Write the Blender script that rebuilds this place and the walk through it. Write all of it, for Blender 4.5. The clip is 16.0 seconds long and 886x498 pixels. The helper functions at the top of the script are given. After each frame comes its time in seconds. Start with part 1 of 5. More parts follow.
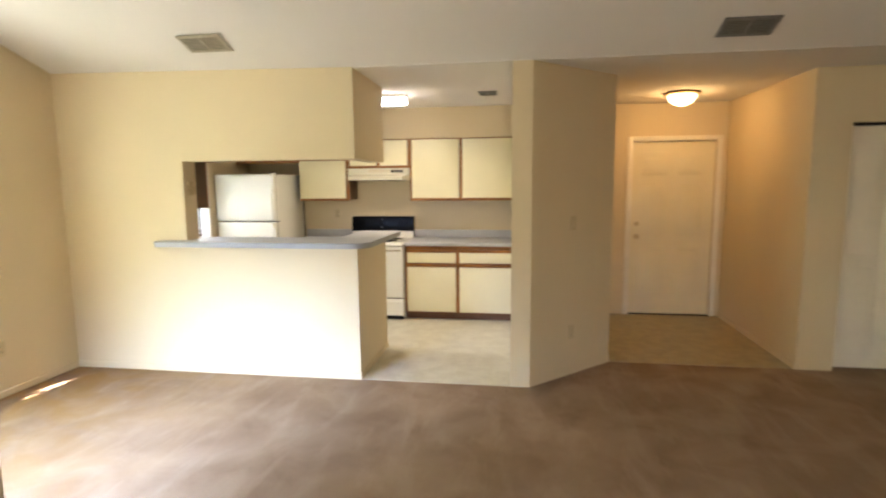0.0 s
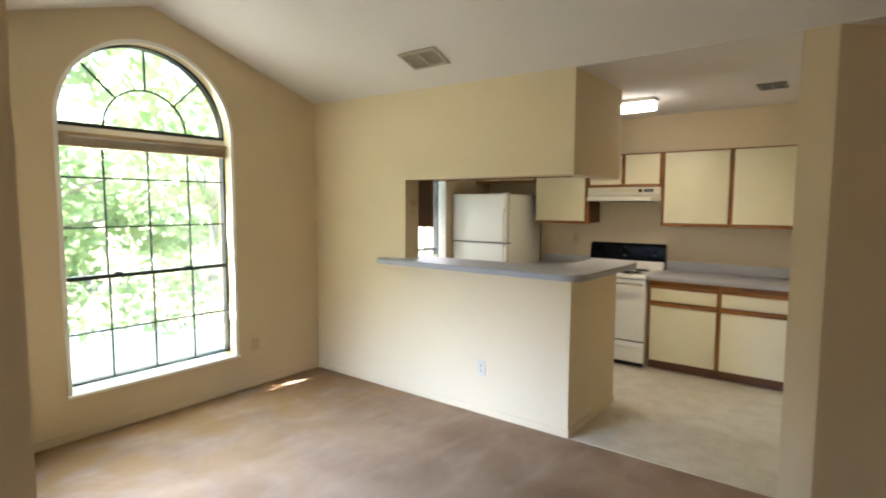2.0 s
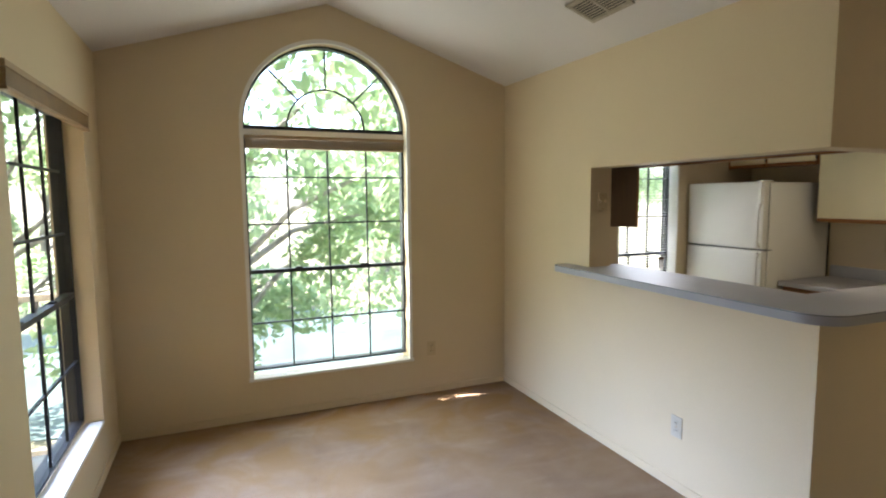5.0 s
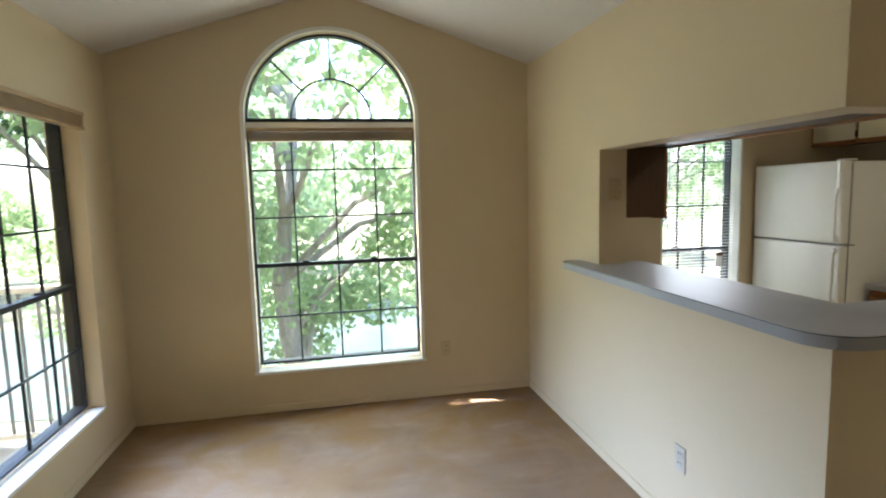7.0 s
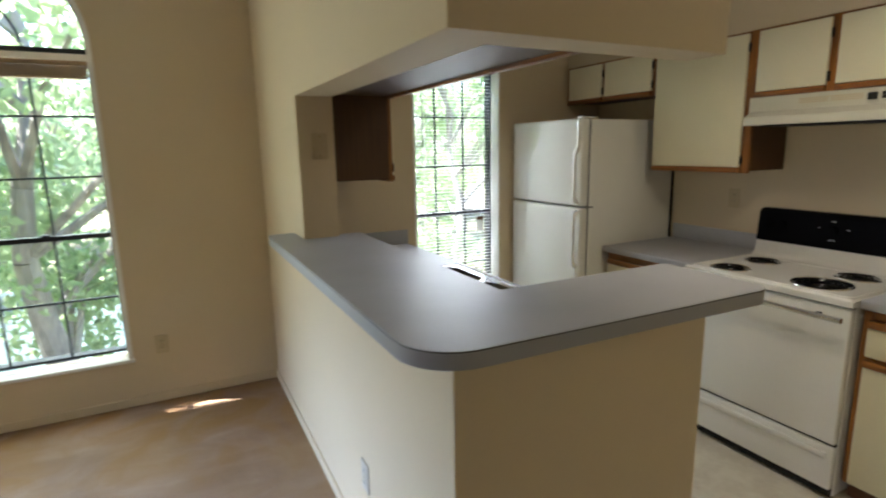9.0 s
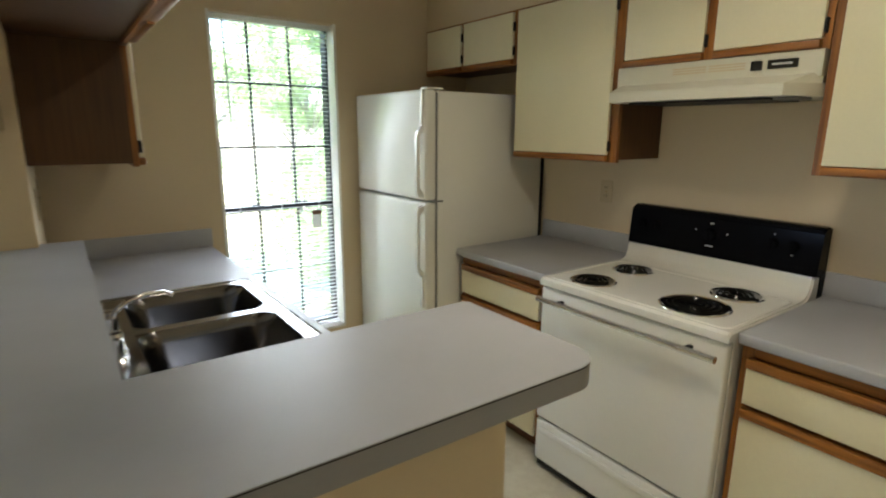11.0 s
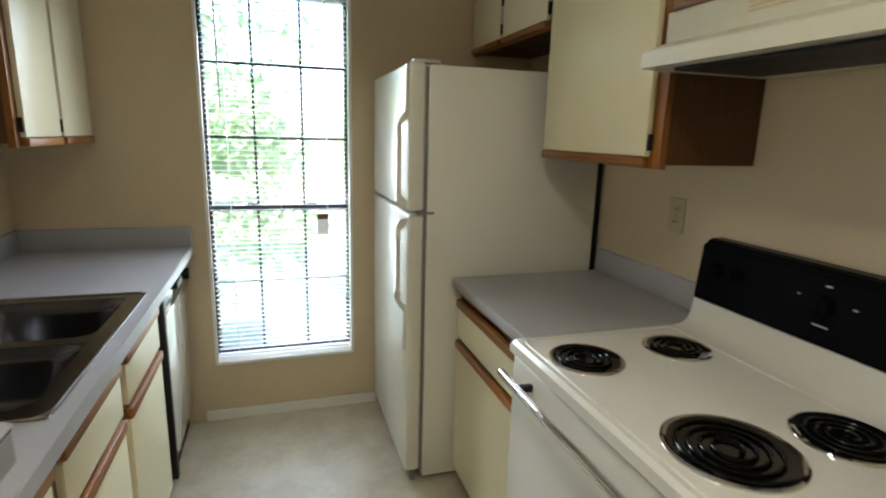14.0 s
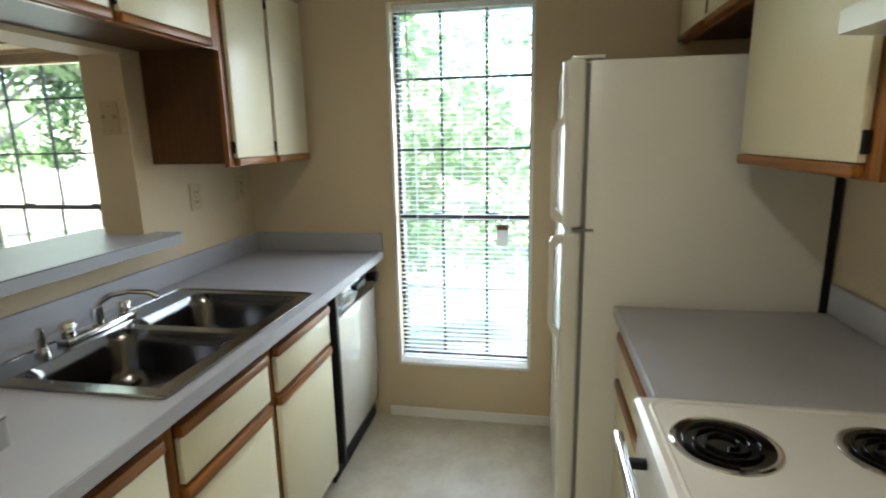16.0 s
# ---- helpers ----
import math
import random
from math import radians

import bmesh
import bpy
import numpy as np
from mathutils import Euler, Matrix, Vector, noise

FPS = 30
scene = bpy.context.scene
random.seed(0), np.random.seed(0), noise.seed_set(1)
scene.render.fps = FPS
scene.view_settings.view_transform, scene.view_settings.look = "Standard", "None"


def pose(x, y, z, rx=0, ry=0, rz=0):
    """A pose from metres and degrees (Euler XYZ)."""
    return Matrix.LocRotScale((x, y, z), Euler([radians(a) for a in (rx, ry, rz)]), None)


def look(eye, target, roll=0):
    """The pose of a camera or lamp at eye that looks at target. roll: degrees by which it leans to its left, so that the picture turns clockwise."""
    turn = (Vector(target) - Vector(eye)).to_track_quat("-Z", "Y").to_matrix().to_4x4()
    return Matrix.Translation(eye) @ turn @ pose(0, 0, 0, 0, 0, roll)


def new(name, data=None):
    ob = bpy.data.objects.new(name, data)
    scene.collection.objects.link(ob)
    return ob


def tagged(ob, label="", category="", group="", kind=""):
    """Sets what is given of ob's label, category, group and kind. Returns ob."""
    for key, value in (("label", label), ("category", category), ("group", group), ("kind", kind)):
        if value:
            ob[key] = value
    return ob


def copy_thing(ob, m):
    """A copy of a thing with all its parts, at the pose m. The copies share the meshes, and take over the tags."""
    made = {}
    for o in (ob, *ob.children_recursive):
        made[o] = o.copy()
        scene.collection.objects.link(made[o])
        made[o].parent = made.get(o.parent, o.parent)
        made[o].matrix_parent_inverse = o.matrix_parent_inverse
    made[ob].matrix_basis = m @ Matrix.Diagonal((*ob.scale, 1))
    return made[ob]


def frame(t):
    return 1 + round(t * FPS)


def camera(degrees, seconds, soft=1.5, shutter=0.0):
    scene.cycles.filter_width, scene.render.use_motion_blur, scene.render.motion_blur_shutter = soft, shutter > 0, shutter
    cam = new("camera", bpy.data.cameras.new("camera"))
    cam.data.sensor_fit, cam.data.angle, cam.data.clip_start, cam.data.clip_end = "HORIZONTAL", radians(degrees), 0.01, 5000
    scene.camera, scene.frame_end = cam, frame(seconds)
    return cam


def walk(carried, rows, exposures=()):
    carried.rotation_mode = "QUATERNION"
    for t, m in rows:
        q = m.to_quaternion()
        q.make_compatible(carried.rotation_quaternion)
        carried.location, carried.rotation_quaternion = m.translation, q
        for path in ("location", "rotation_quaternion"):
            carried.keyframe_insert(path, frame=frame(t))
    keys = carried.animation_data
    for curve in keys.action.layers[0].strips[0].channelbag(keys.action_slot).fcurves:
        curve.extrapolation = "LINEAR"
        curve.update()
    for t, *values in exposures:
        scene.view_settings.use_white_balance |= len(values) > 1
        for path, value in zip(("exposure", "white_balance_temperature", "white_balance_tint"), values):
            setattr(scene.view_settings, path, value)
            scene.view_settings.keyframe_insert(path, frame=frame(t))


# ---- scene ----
cam = camera(80.1, 16.0, soft=2.0, shutter=0.5)
PATH = [
    (0, (2.337, 2.726, 1.583), (2.043, 4.688, 1.331), -0.5),
    (0.5, (2.446, 2.915, 1.565), (1.844, 4.807, 1.327), 1.6),
    (1, (2.448, 3.11, 1.572), (1.599, 4.906, 1.345), 0.3),
    (1.5, (2.45, 3.289, 1.572), (1.408, 4.985, 1.374), 0.4),
    (2, (2.481, 3.446, 1.569), (1.27, 5.029, 1.401), 0.2),
    (2.5, (2.525, 3.592, 1.584), (1.159, 5.046, 1.434), 0.0),
    (3, (2.529, 3.718, 1.569), (1.046, 5.053, 1.438), -0.2),
    (3.5, (2.49, 3.904, 1.597), (0.905, 5.116, 1.463), -0.2),
    (4, (2.448, 4.029, 1.579), (0.785, 5.132, 1.445), -0.4),
    (4.5, (2.447, 4.281, 1.581), (0.677, 5.2, 1.422), -0.4),
    (4.7, (2.427, 4.366, 1.581), (0.625, 5.225, 1.407), -0.4),
    (6.8, (2.352, 5.196, 1.571), (0.4, 5.572, 1.354), -1.5),
    (7, (2.351, 5.245, 1.552), (0.4, 5.632, 1.34), -1.5),
    (7.5, (2.258, 5.453, 1.534), (0.324, 5.909, 1.309), -1.6),
    (8, (2.198, 5.662, 1.551), (0.314, 6.276, 1.28), -1.6),
    (8.5, (2.12, 5.908, 1.55), (0.305, 6.68, 1.218), -1.4),
    (9, (2.057, 6.162, 1.53), (0.308, 7.055, 1.153), -1.1),
    (9.5, (1.958, 6.356, 1.544), (0.294, 7.38, 1.117), -0.7),
    (10, (1.859, 6.556, 1.521), (0.261, 7.673, 1.074), -0.0),
    (10.2, (1.825, 6.623, 1.523), (0.248, 7.765, 1.068), 0.1),
    (12.3, (1.581, 7.462, 1.456), (-0.018, 8.588, 1.037), 1.4),
    (12.5, (1.568, 7.524, 1.461), (-0.05, 8.623, 1.044), 1.3),
    (13, (1.552, 7.682, 1.459), (-0.157, 8.636, 1.048), 1.4),
    (13.5, (1.54, 7.824, 1.456), (-0.263, 8.584, 1.042), 1.5),
    (14, (1.454, 7.932, 1.442), (-0.409, 8.522, 1.016), 1.6),
    (14.5, (1.351, 8.075, 1.435), (-0.561, 8.448, 0.983), 0.8),
    (15, (1.322, 8.141, 1.444), (-0.616, 8.299, 0.977), 0.0),
    (15.5, (1.336, 8.247, 1.441), (-0.613, 8.127, 1.008), -0.7),
    (16, (1.33, 8.308, 1.457), (-0.595, 7.959, 1.044), -1.1),
]
EXPOSURES = [(0, 4.45, 6500, 15), (1.0, 4.14, 6400, 15), (2.0, 3.70, 6350, 15), (3.5, 3.18, 6300, 19), (7, 3.14, 6000, 13), (9, 3.18, 5950, 13), (10.2, 3.40, 6000, 10), (12.5, 3.42, 5950, 8), (16, 3.50, 5700, 8)]
walk(cam, [(t, look(eye, target, roll)) for t, eye, target, roll in PATH], EXPOSURES)

# ---- world, sun, lights ----
DEG = radians(1)
SUN_EL, SUN_DIR = 60.0, Vector((0.22, 0.62, -1.15)).normalized()
world = bpy.data.worlds.new("sky")
scene.world = world
world.use_nodes = True
wn = world.node_tree
sky = wn.nodes.new("ShaderNodeTexSky")
sky.sky_type, sky.sun_disc = "NISHITA", False
sky.sun_elevation = math.asin(-SUN_DIR.z)
sky.sun_rotation = math.atan2(-SUN_DIR.x, -SUN_DIR.y)
sky.dust_density = 2.0
bgn = wn.nodes["Background"]
wn.links.new(sky.outputs[0], bgn.inputs[0])
bgn.inputs[1].default_value = 0.15


def lamp(name, kind, matrix, energy, color=(1, 1, 1), size=0.1, size_y=None):
    data = bpy.data.lights.new(name, kind)
    data.energy, data.color = energy, color
    if kind == "AREA":
        data.shape, data.size, data.size_y = "RECTANGLE", size, size_y or size
    elif kind == "SUN":
        data.angle = 0.5 * DEG
    else:
        data.shadow_soft_size = size
    ob = new(name, data)
    ob.matrix_world = matrix
    return ob


lamp("sun", "SUN", SUN_DIR.to_track_quat("-Z", "Y").to_matrix().to_4x4(), 5.0, (1.0, 0.95, 0.87))
# added lamps: sky light at the windows and an unseen opening assumed behind the walker
lamp("daylight_arch", "AREA", look((-1.75, 5.24, 1.35), (0, 5.4, 1.0)), 2.9, (0.90, 1.0, 0.86), 1.1, 2.2)
lamp("daylight_side", "AREA", look((-0.51, 3.5, 0.9), (0.35, 6.2, -0.75)), 4.6, (0.48, 0.64, 1.0), 1.1, 1.2).data.spread = 70 * DEG
lamp("daylight_kitchen", "AREA", look((-1.45, 7.95, 1.2), (1.5, 7.2, -0.4)), 1.7, (0.96, 0.98, 1.0), 0.6, 1.6).data.spread = 122 * DEG
lamp("daylight_terrace_door", "AREA", look((3.0, -1.7, 1.1), (1.8, 6, 0.5)), 2.0, (1.0, 0.95, 0.86), 0.6, 1.9)
lamp("hall_bulb", "POINT", pose(3.90, 8.40, 2.28), 0.36, (1.0, 0.63, 0.24), 0.05)
lamp("kitchen_tube", "AREA", look((1.03, 7.97, 2.33), (1.03, 7.97, 0)), 0.56, (1.0, 0.83, 0.56), 0.3, 0.12).data.spread = 150 * DEG

# ---- materials ----
def nodes_of(name):
    m = bpy.data.materials.new(name)
    m.use_nodes = True
    return m, m.node_tree, m.node_tree.nodes["Principled BSDF"]


def mat(name, color, rough=0.6, metal=0.0, vary=0.06, scale=3.0, fine=60.0, bump=0.1, dist=0.002, stretch=(1, 1, 1), spec=0.5, coat=0.0, dark=None, dark_at=(0.45, 0.7), rvary=0.1):
    """Paint, plastic, metal: a base colour with large and fine variation and a fine relief."""
    m, nt, b = nodes_of(name)
    n, l = nt.nodes, nt.links
    tc = n.new("ShaderNodeTexCoord")
    mp = n.new("ShaderNodeMapping")
    mp.inputs["Scale"].default_value = stretch
    l.new(tc.outputs["Object"], mp.inputs[0])
    big = n.new("ShaderNodeTexNoise")
    big.inputs["Scale"].default_value, big.inputs["Detail"].default_value = scale, 4
    small = n.new("ShaderNodeTexNoise")
    small.inputs["Scale"].default_value, small.inputs["Detail"].default_value = fine, 3
    l.new(mp.outputs[0], big.inputs[0])
    l.new(mp.outputs[0], small.inputs[0])
    mix = n.new("ShaderNodeMix")
    mix.data_type = "RGBA"
    c = Vector(color)
    lo = Vector(dark) if dark else c * (1 - vary * 2)
    mix.inputs[6].default_value = (*lo, 1)
    mix.inputs[7].default_value = (*[min(v * (1 + vary), 0.95) for v in c], 1)
    ramp = n.new("ShaderNodeMapRange")
    ramp.inputs[1].default_value, ramp.inputs[2].default_value = (0.3, 0.7) if not dark else dark_at
    add = n.new("ShaderNodeMath")
    add.operation = "MULTIPLY_ADD"
    add.inputs[1].default_value = 0.35
    l.new(small.outputs[0], add.inputs[0])
    sub = n.new("ShaderNodeMath")
    sub.operation = "SUBTRACT"
    sub.inputs[1].default_value = 0.175
    l.new(big.outputs[0], sub.inputs[0])
    l.new(sub.outputs[0], add.inputs[2])
    l.new(add.outputs[0], ramp.inputs[0])
    l.new(ramp.outputs[0], mix.inputs[0])
    l.new(mix.outputs[2], b.inputs["Base Color"])
    rr = n.new("ShaderNodeMapRange")
    rr.inputs[3].default_value, rr.inputs[4].default_value = max(rough - rvary, 0.02), min(rough + rvary, 1)
    l.new(big.outputs[0], rr.inputs[0])
    l.new(rr.outputs[0], b.inputs["Roughness"])
    b.inputs["Metallic"].default_value = metal
    b.inputs["Specular IOR Level"].default_value = spec
    b.inputs["Coat Weight"].default_value = coat
    if bump:
        bp = n.new("ShaderNodeBump")
        bp.inputs["Strength"].default_value, bp.inputs["Distance"].default_value = bump, dist
        l.new(small.outputs[0], bp.inputs["Height"])
        l.new(bp.outputs[0], b.inputs["Normal"])
    return m


def carpet_mat():
    m, nt, b = nodes_of("carpet_tan_pile")
    n, l = nt.nodes, nt.links
    tc = n.new("ShaderNodeTexCoord")
    def noise_node(scale, detail, stretch=(1, 1, 1), rot=0.0, dist=0.0):
        mp = n.new("ShaderNodeMapping")
        mp.inputs["Scale"].default_value, mp.inputs["Rotation"].default_value = stretch, (0, 0, rot)
        l.new(tc.outputs["Object"], mp.inputs[0])
        t = n.new("ShaderNodeTexNoise")
        t.inputs["Scale"].default_value, t.inputs["Detail"].default_value, t.inputs["Distortion"].default_value = scale, detail, dist
        l.new(mp.outputs[0], t.inputs[0])
        return t
    def blend(fac, lo, hi, a, c2):
        r = n.new("ShaderNodeMapRange")
        r.inputs[1].default_value, r.inputs[2].default_value = lo, hi
        l.new(fac.outputs[0], r.inputs[0])
        mx = n.new("ShaderNodeMix")
        mx.data_type = "RGBA"
        for sock, v in ((mx.inputs[6], a), (mx.inputs[7], c2)):
            if isinstance(v, tuple):
                sock.default_value = (*v, 1)
            else:
                l.new(v, sock)
        l.new(r.outputs[0], mx.inputs[0])
        return mx.outputs[2]
    traffic = noise_node(2.4, 9, (1, 1, 1), 0.4, 0.5)
    sweep = noise_node(6.5, 4, (1.0, 0.28, 1), -0.5, 0.25)
    stain = noise_node(2.6, 10, (1, 1, 1), 0.0, 1.2)
    pile = noise_node(170, 2)
    base = blend(traffic, 0.32, 0.68, (0.245, 0.158, 0.096), (0.355, 0.25, 0.164))
    base = blend(sweep, 0.5, 0.95, base, (0.41, 0.305, 0.21))
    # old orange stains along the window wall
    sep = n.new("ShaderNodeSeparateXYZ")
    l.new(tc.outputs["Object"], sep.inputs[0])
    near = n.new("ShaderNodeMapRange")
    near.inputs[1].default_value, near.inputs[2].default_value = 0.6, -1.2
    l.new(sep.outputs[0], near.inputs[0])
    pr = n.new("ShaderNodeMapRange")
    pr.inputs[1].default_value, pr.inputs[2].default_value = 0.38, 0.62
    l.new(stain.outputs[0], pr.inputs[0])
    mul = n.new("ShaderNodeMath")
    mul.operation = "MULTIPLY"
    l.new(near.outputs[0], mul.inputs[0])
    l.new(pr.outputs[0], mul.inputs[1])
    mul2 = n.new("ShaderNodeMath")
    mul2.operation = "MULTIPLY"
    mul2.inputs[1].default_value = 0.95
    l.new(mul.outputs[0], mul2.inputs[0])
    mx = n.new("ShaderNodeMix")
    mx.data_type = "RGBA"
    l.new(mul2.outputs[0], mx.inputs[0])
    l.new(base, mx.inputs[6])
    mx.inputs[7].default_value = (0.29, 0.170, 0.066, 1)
    col = blend(pile, 0.3, 0.7, mx.outputs[2], mx.outputs[2])
    hsv = n.new("ShaderNodeHueSaturation")
    l.new(col, hsv.inputs["Color"])
    vr = n.new("ShaderNodeMapRange")
    vr.inputs[3].default_value, vr.inputs[4].default_value = 0.72, 1.2
    l.new(pile.outputs[0], vr.inputs[0])
    l.new(vr.outputs[0], hsv.inputs["Value"])
    l.new(hsv.outputs[0], b.inputs["Base Color"])
    b.inputs["Roughness"].default_value = 0.95
    b.inputs["Specular IOR Level"].default_value = 0.1
    b.inputs["Sheen Weight"].default_value = 0.0
    bp = n.new("ShaderNodeBump")
    bp.inputs["Strength"].default_value, bp.inputs["Distance"].default_value = 0.7, 0.006
    l.new(pile.outputs[0], bp.inputs["Height"])
    l.new(bp.outputs[0], b.inputs["Normal"])
    return m


def wood_mat(name, a, c2, axis, rough=0.42):
    """Stained oak with its grain along one axis."""
    m, nt, b = nodes_of(name)
    n, l = nt.nodes, nt.links
    tc = n.new("ShaderNodeTexCoord")
    mp = n.new("ShaderNodeMapping")
    s = [55.0, 55.0, 55.0]
    s[axis] = 2.5
    mp.inputs["Scale"].default_value = s
    l.new(tc.outputs["Object"], mp.inputs[0])
    t = n.new("ShaderNodeTexNoise")
    t.inputs["Scale"].default_value, t.inputs["Detail"].default_value = 1.2, 5
    l.new(mp.outputs[0], t.inputs[0])
    big = n.new("ShaderNodeTexNoise")
    big.inputs["Scale"].default_value = 4
    l.new(tc.outputs["Object"], big.inputs[0])
    r = n.new("ShaderNodeMapRange")
    r.inputs[1].default_value, r.inputs[2].default_value = 0.34, 0.66
    l.new(t.outputs[0], r.inputs[0])
    mx = n.new("ShaderNodeMix")
    mx.data_type = "RGBA"
    mx.inputs[6].default_value, mx.inputs[7].default_value = (*a, 1), (*c2, 1)
    l.new(r.outputs[0], mx.inputs[0])
    hsv = n.new("ShaderNodeHueSaturation")
    vr = n.new("ShaderNodeMapRange")
    vr.inputs[3].default_value, vr.inputs[4].default_value = 0.7, 1.25
    l.new(big.outputs[0], vr.inputs[0])
    l.new(vr.outputs[0], hsv.inputs["Value"])
    l.new(mx.outputs[2], hsv.inputs["Color"])
    l.new(hsv.outputs[0], b.inputs["Base Color"])
    b.inputs["Roughness"].default_value = rough
    bp = n.new("ShaderNodeBump")
    bp.inputs["Strength"].default_value, bp.inputs["Distance"].default_value = 0.2, 0.001
    l.new(t.outputs[0], bp.inputs["Height"])
    l.new(bp.outputs[0], b.inputs["Normal"])
    return m


def leaf_mat(name, a, c2, trans=0.5):
    m, nt, b = nodes_of(name)
    n, l = nt.nodes, nt.links
    g = n.new("ShaderNodeNewGeometry")
    mx = n.new("ShaderNodeMix")
    mx.data_type = "RGBA"
    mx.inputs[6].default_value, mx.inputs[7].default_value = (*a, 1), (*c2, 1)
    l.new(g.outputs["Random Per Island"], mx.inputs[0])
    l.new(mx.outputs[2], b.inputs["Base Color"])
    b.inputs["Roughness"].default_value = 0.5
    tr = n.new("ShaderNodeBsdfTranslucent")
    l.new(mx.outputs[2], tr.inputs[0])
    ms = n.new("ShaderNodeMixShader")
    ms.inputs[0].default_value = trans
    l.new(b.outputs[0], ms.inputs[1])
    l.new(tr.outputs[0], ms.inputs[2])
    l.new(ms.outputs[0], n["Material Output"].inputs[0])
    return m


def glow(name, color, strength):
    m, nt, b = nodes_of(name)
    b.inputs["Base Color"].default_value = (*color, 1)
    b.inputs["Emission Color"].default_value = (*color, 1)
    b.inputs["Emission Strength"].default_value = strength
    return m


def glass_mat():
    m, nt, b = nodes_of("clear_glass")
    n, l = nt.nodes, nt.links
    tr = n.new("ShaderNodeBsdfTransparent")
    tr.inputs[0].default_value = (0.955, 0.96, 0.955, 1)
    gl = n.new("ShaderNodeBsdfGlossy")
    gl.inputs["Roughness"].default_value = 0.02
    ms = n.new("ShaderNodeMixShader")
    ms.inputs[0].default_value = 0.06
    l.new(tr.outputs[0], ms.inputs[1])
    l.new(gl.outputs[0], ms.inputs[2])
    l.new(ms.outputs[0], n["Material Output"].inputs[0])
    return m


M_WALL = mat("cream_wall_paint", (0.65, 0.535, 0.352), 0.7, vary=0.02, scale=1.2, fine=140, bump=0.25, dist=0.0015, spec=0.25)
M_CEIL = mat("white_textured_ceiling", (0.72, 0.68, 0.645), 0.9, vary=0.02, scale=1.0, fine=75, bump=0.6, dist=0.004, spec=0.1)
M_CARPET = carpet_mat()
M_VINYL = mat("cream_marbled_vinyl", (0.56, 0.52, 0.41), 0.38, vary=0.05, scale=7, fine=30, bump=0.05, dark=(0.50, 0.45, 0.34), dark_at=(0.36, 0.62))
# Hall vinyl: the brown of the warm lamp light is put into its beige.
M_HALL = mat("lamplit_tan_vinyl", (0.38, 0.315, 0.19), 0.4, vary=0.05, scale=8, fine=30, bump=0.05, dark=(0.31, 0.25, 0.15), dark_at=(0.36, 0.62))
M_TRIM = mat("cream_gloss_trim", (0.80, 0.74, 0.62), 0.4, vary=0.03, scale=5, fine=80, bump=0.05)
M_WHITE = mat("white_trim_paint", (0.84, 0.82, 0.77), 0.4, vary=0.03, scale=5, fine=80, bump=0.05)
M_DOOR = mat("cream_door_paint", (0.78, 0.70, 0.50), 0.45, vary=0.02, scale=3, fine=90, bump=0.08)
M_BRONZE = mat("dark_bronze_aluminium", (0.022, 0.024, 0.026), 0.45, metal=0.4, vary=0.1, scale=8, fine=90, bump=0.05)
M_LAM = mat("cream_laminate", (0.78, 0.72, 0.50), 0.38, vary=0.025, scale=2.5, fine=90, bump=0.04)
M_TOP = mat("grey_speckled_laminate", (0.41, 0.41, 0.43), 0.45, spec=0.4, vary=0.06, scale=3, fine=420, bump=0.03, rvary=0.06)
M_TOPEDGE = mat("grey_laminate_edge", (0.31, 0.31, 0.32), 0.45, vary=0.05, scale=3, fine=300, bump=0.02)
M_OAKX = wood_mat("oak_grain_x", (0.155, 0.053, 0.007), (0.36, 0.138, 0.020), 0)
M_OAKY = wood_mat("oak_grain_y", (0.155, 0.053, 0.007), (0.36, 0.138, 0.020), 1)
M_OAKZ = wood_mat("oak_grain_z", (0.155, 0.053, 0.007), (0.36, 0.138, 0.020), 2)
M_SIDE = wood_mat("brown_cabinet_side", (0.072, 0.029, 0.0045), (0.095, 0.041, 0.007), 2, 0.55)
M_TOE = mat("dark_stained_kickboard", (0.14, 0.055, 0.02), 0.5, vary=0.12, scale=6, fine=60)
M_APPL = mat("almond_white_enamel", (0.80, 0.785, 0.73), 0.20, vary=0.015, scale=2, fine=60, bump=0.015, rvary=0.04, coat=0.3)
M_HOOD = mat("almond_hood_enamel", (0.62, 0.595, 0.48), 0.32, vary=0.02, scale=3, fine=80, bump=0.02, rvary=0.05)
M_FRIDGE = mat("textured_white_enamel", (0.80, 0.785, 0.71), 0.22, vary=0.02, scale=2, fine=230, bump=0.12, dist=0.001, rvary=0.05)
M_BACKG = mat("black_backguard_glass", (0.006, 0.006, 0.007), 0.16, vary=0.1, bump=0, spec=0.03, rvary=0.03)
M_BLACK = mat("black_gloss_enamel", (0.007, 0.007, 0.007), 0.06, vary=0.1, scale=4, fine=60, bump=0.0, rvary=0.02, coat=0.4)
M_BLKM = mat("black_matt_plastic", (0.009, 0.009, 0.009), 0.5, spec=0.3, vary=0.1, scale=6, fine=90)
M_COIL = mat("black_burner_coil", (0.003, 0.003, 0.003), 0.18, metal=0.0, spec=0.3, vary=0.15, scale=30, fine=200)
M_CHROME = mat("bright_chrome", (0.80, 0.80, 0.80), 0.09, metal=1.0, vary=0.02, scale=8, fine=80, bump=0.01, rvary=0.04)
# Sink steel in two tones: the bowls' shade is put into the darker one.
M_STEEL = mat("shade_dark_bowl_steel", (0.165, 0.16, 0.16), 0.17, metal=1.0, vary=0.05, scale=5, fine=160, bump=0.02, rvary=0.06)
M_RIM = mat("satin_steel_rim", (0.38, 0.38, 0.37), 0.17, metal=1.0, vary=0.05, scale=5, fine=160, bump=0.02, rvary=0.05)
M_GREY = mat("warm_grey_plastic", (0.20, 0.20, 0.19), 0.45, vary=0.05)
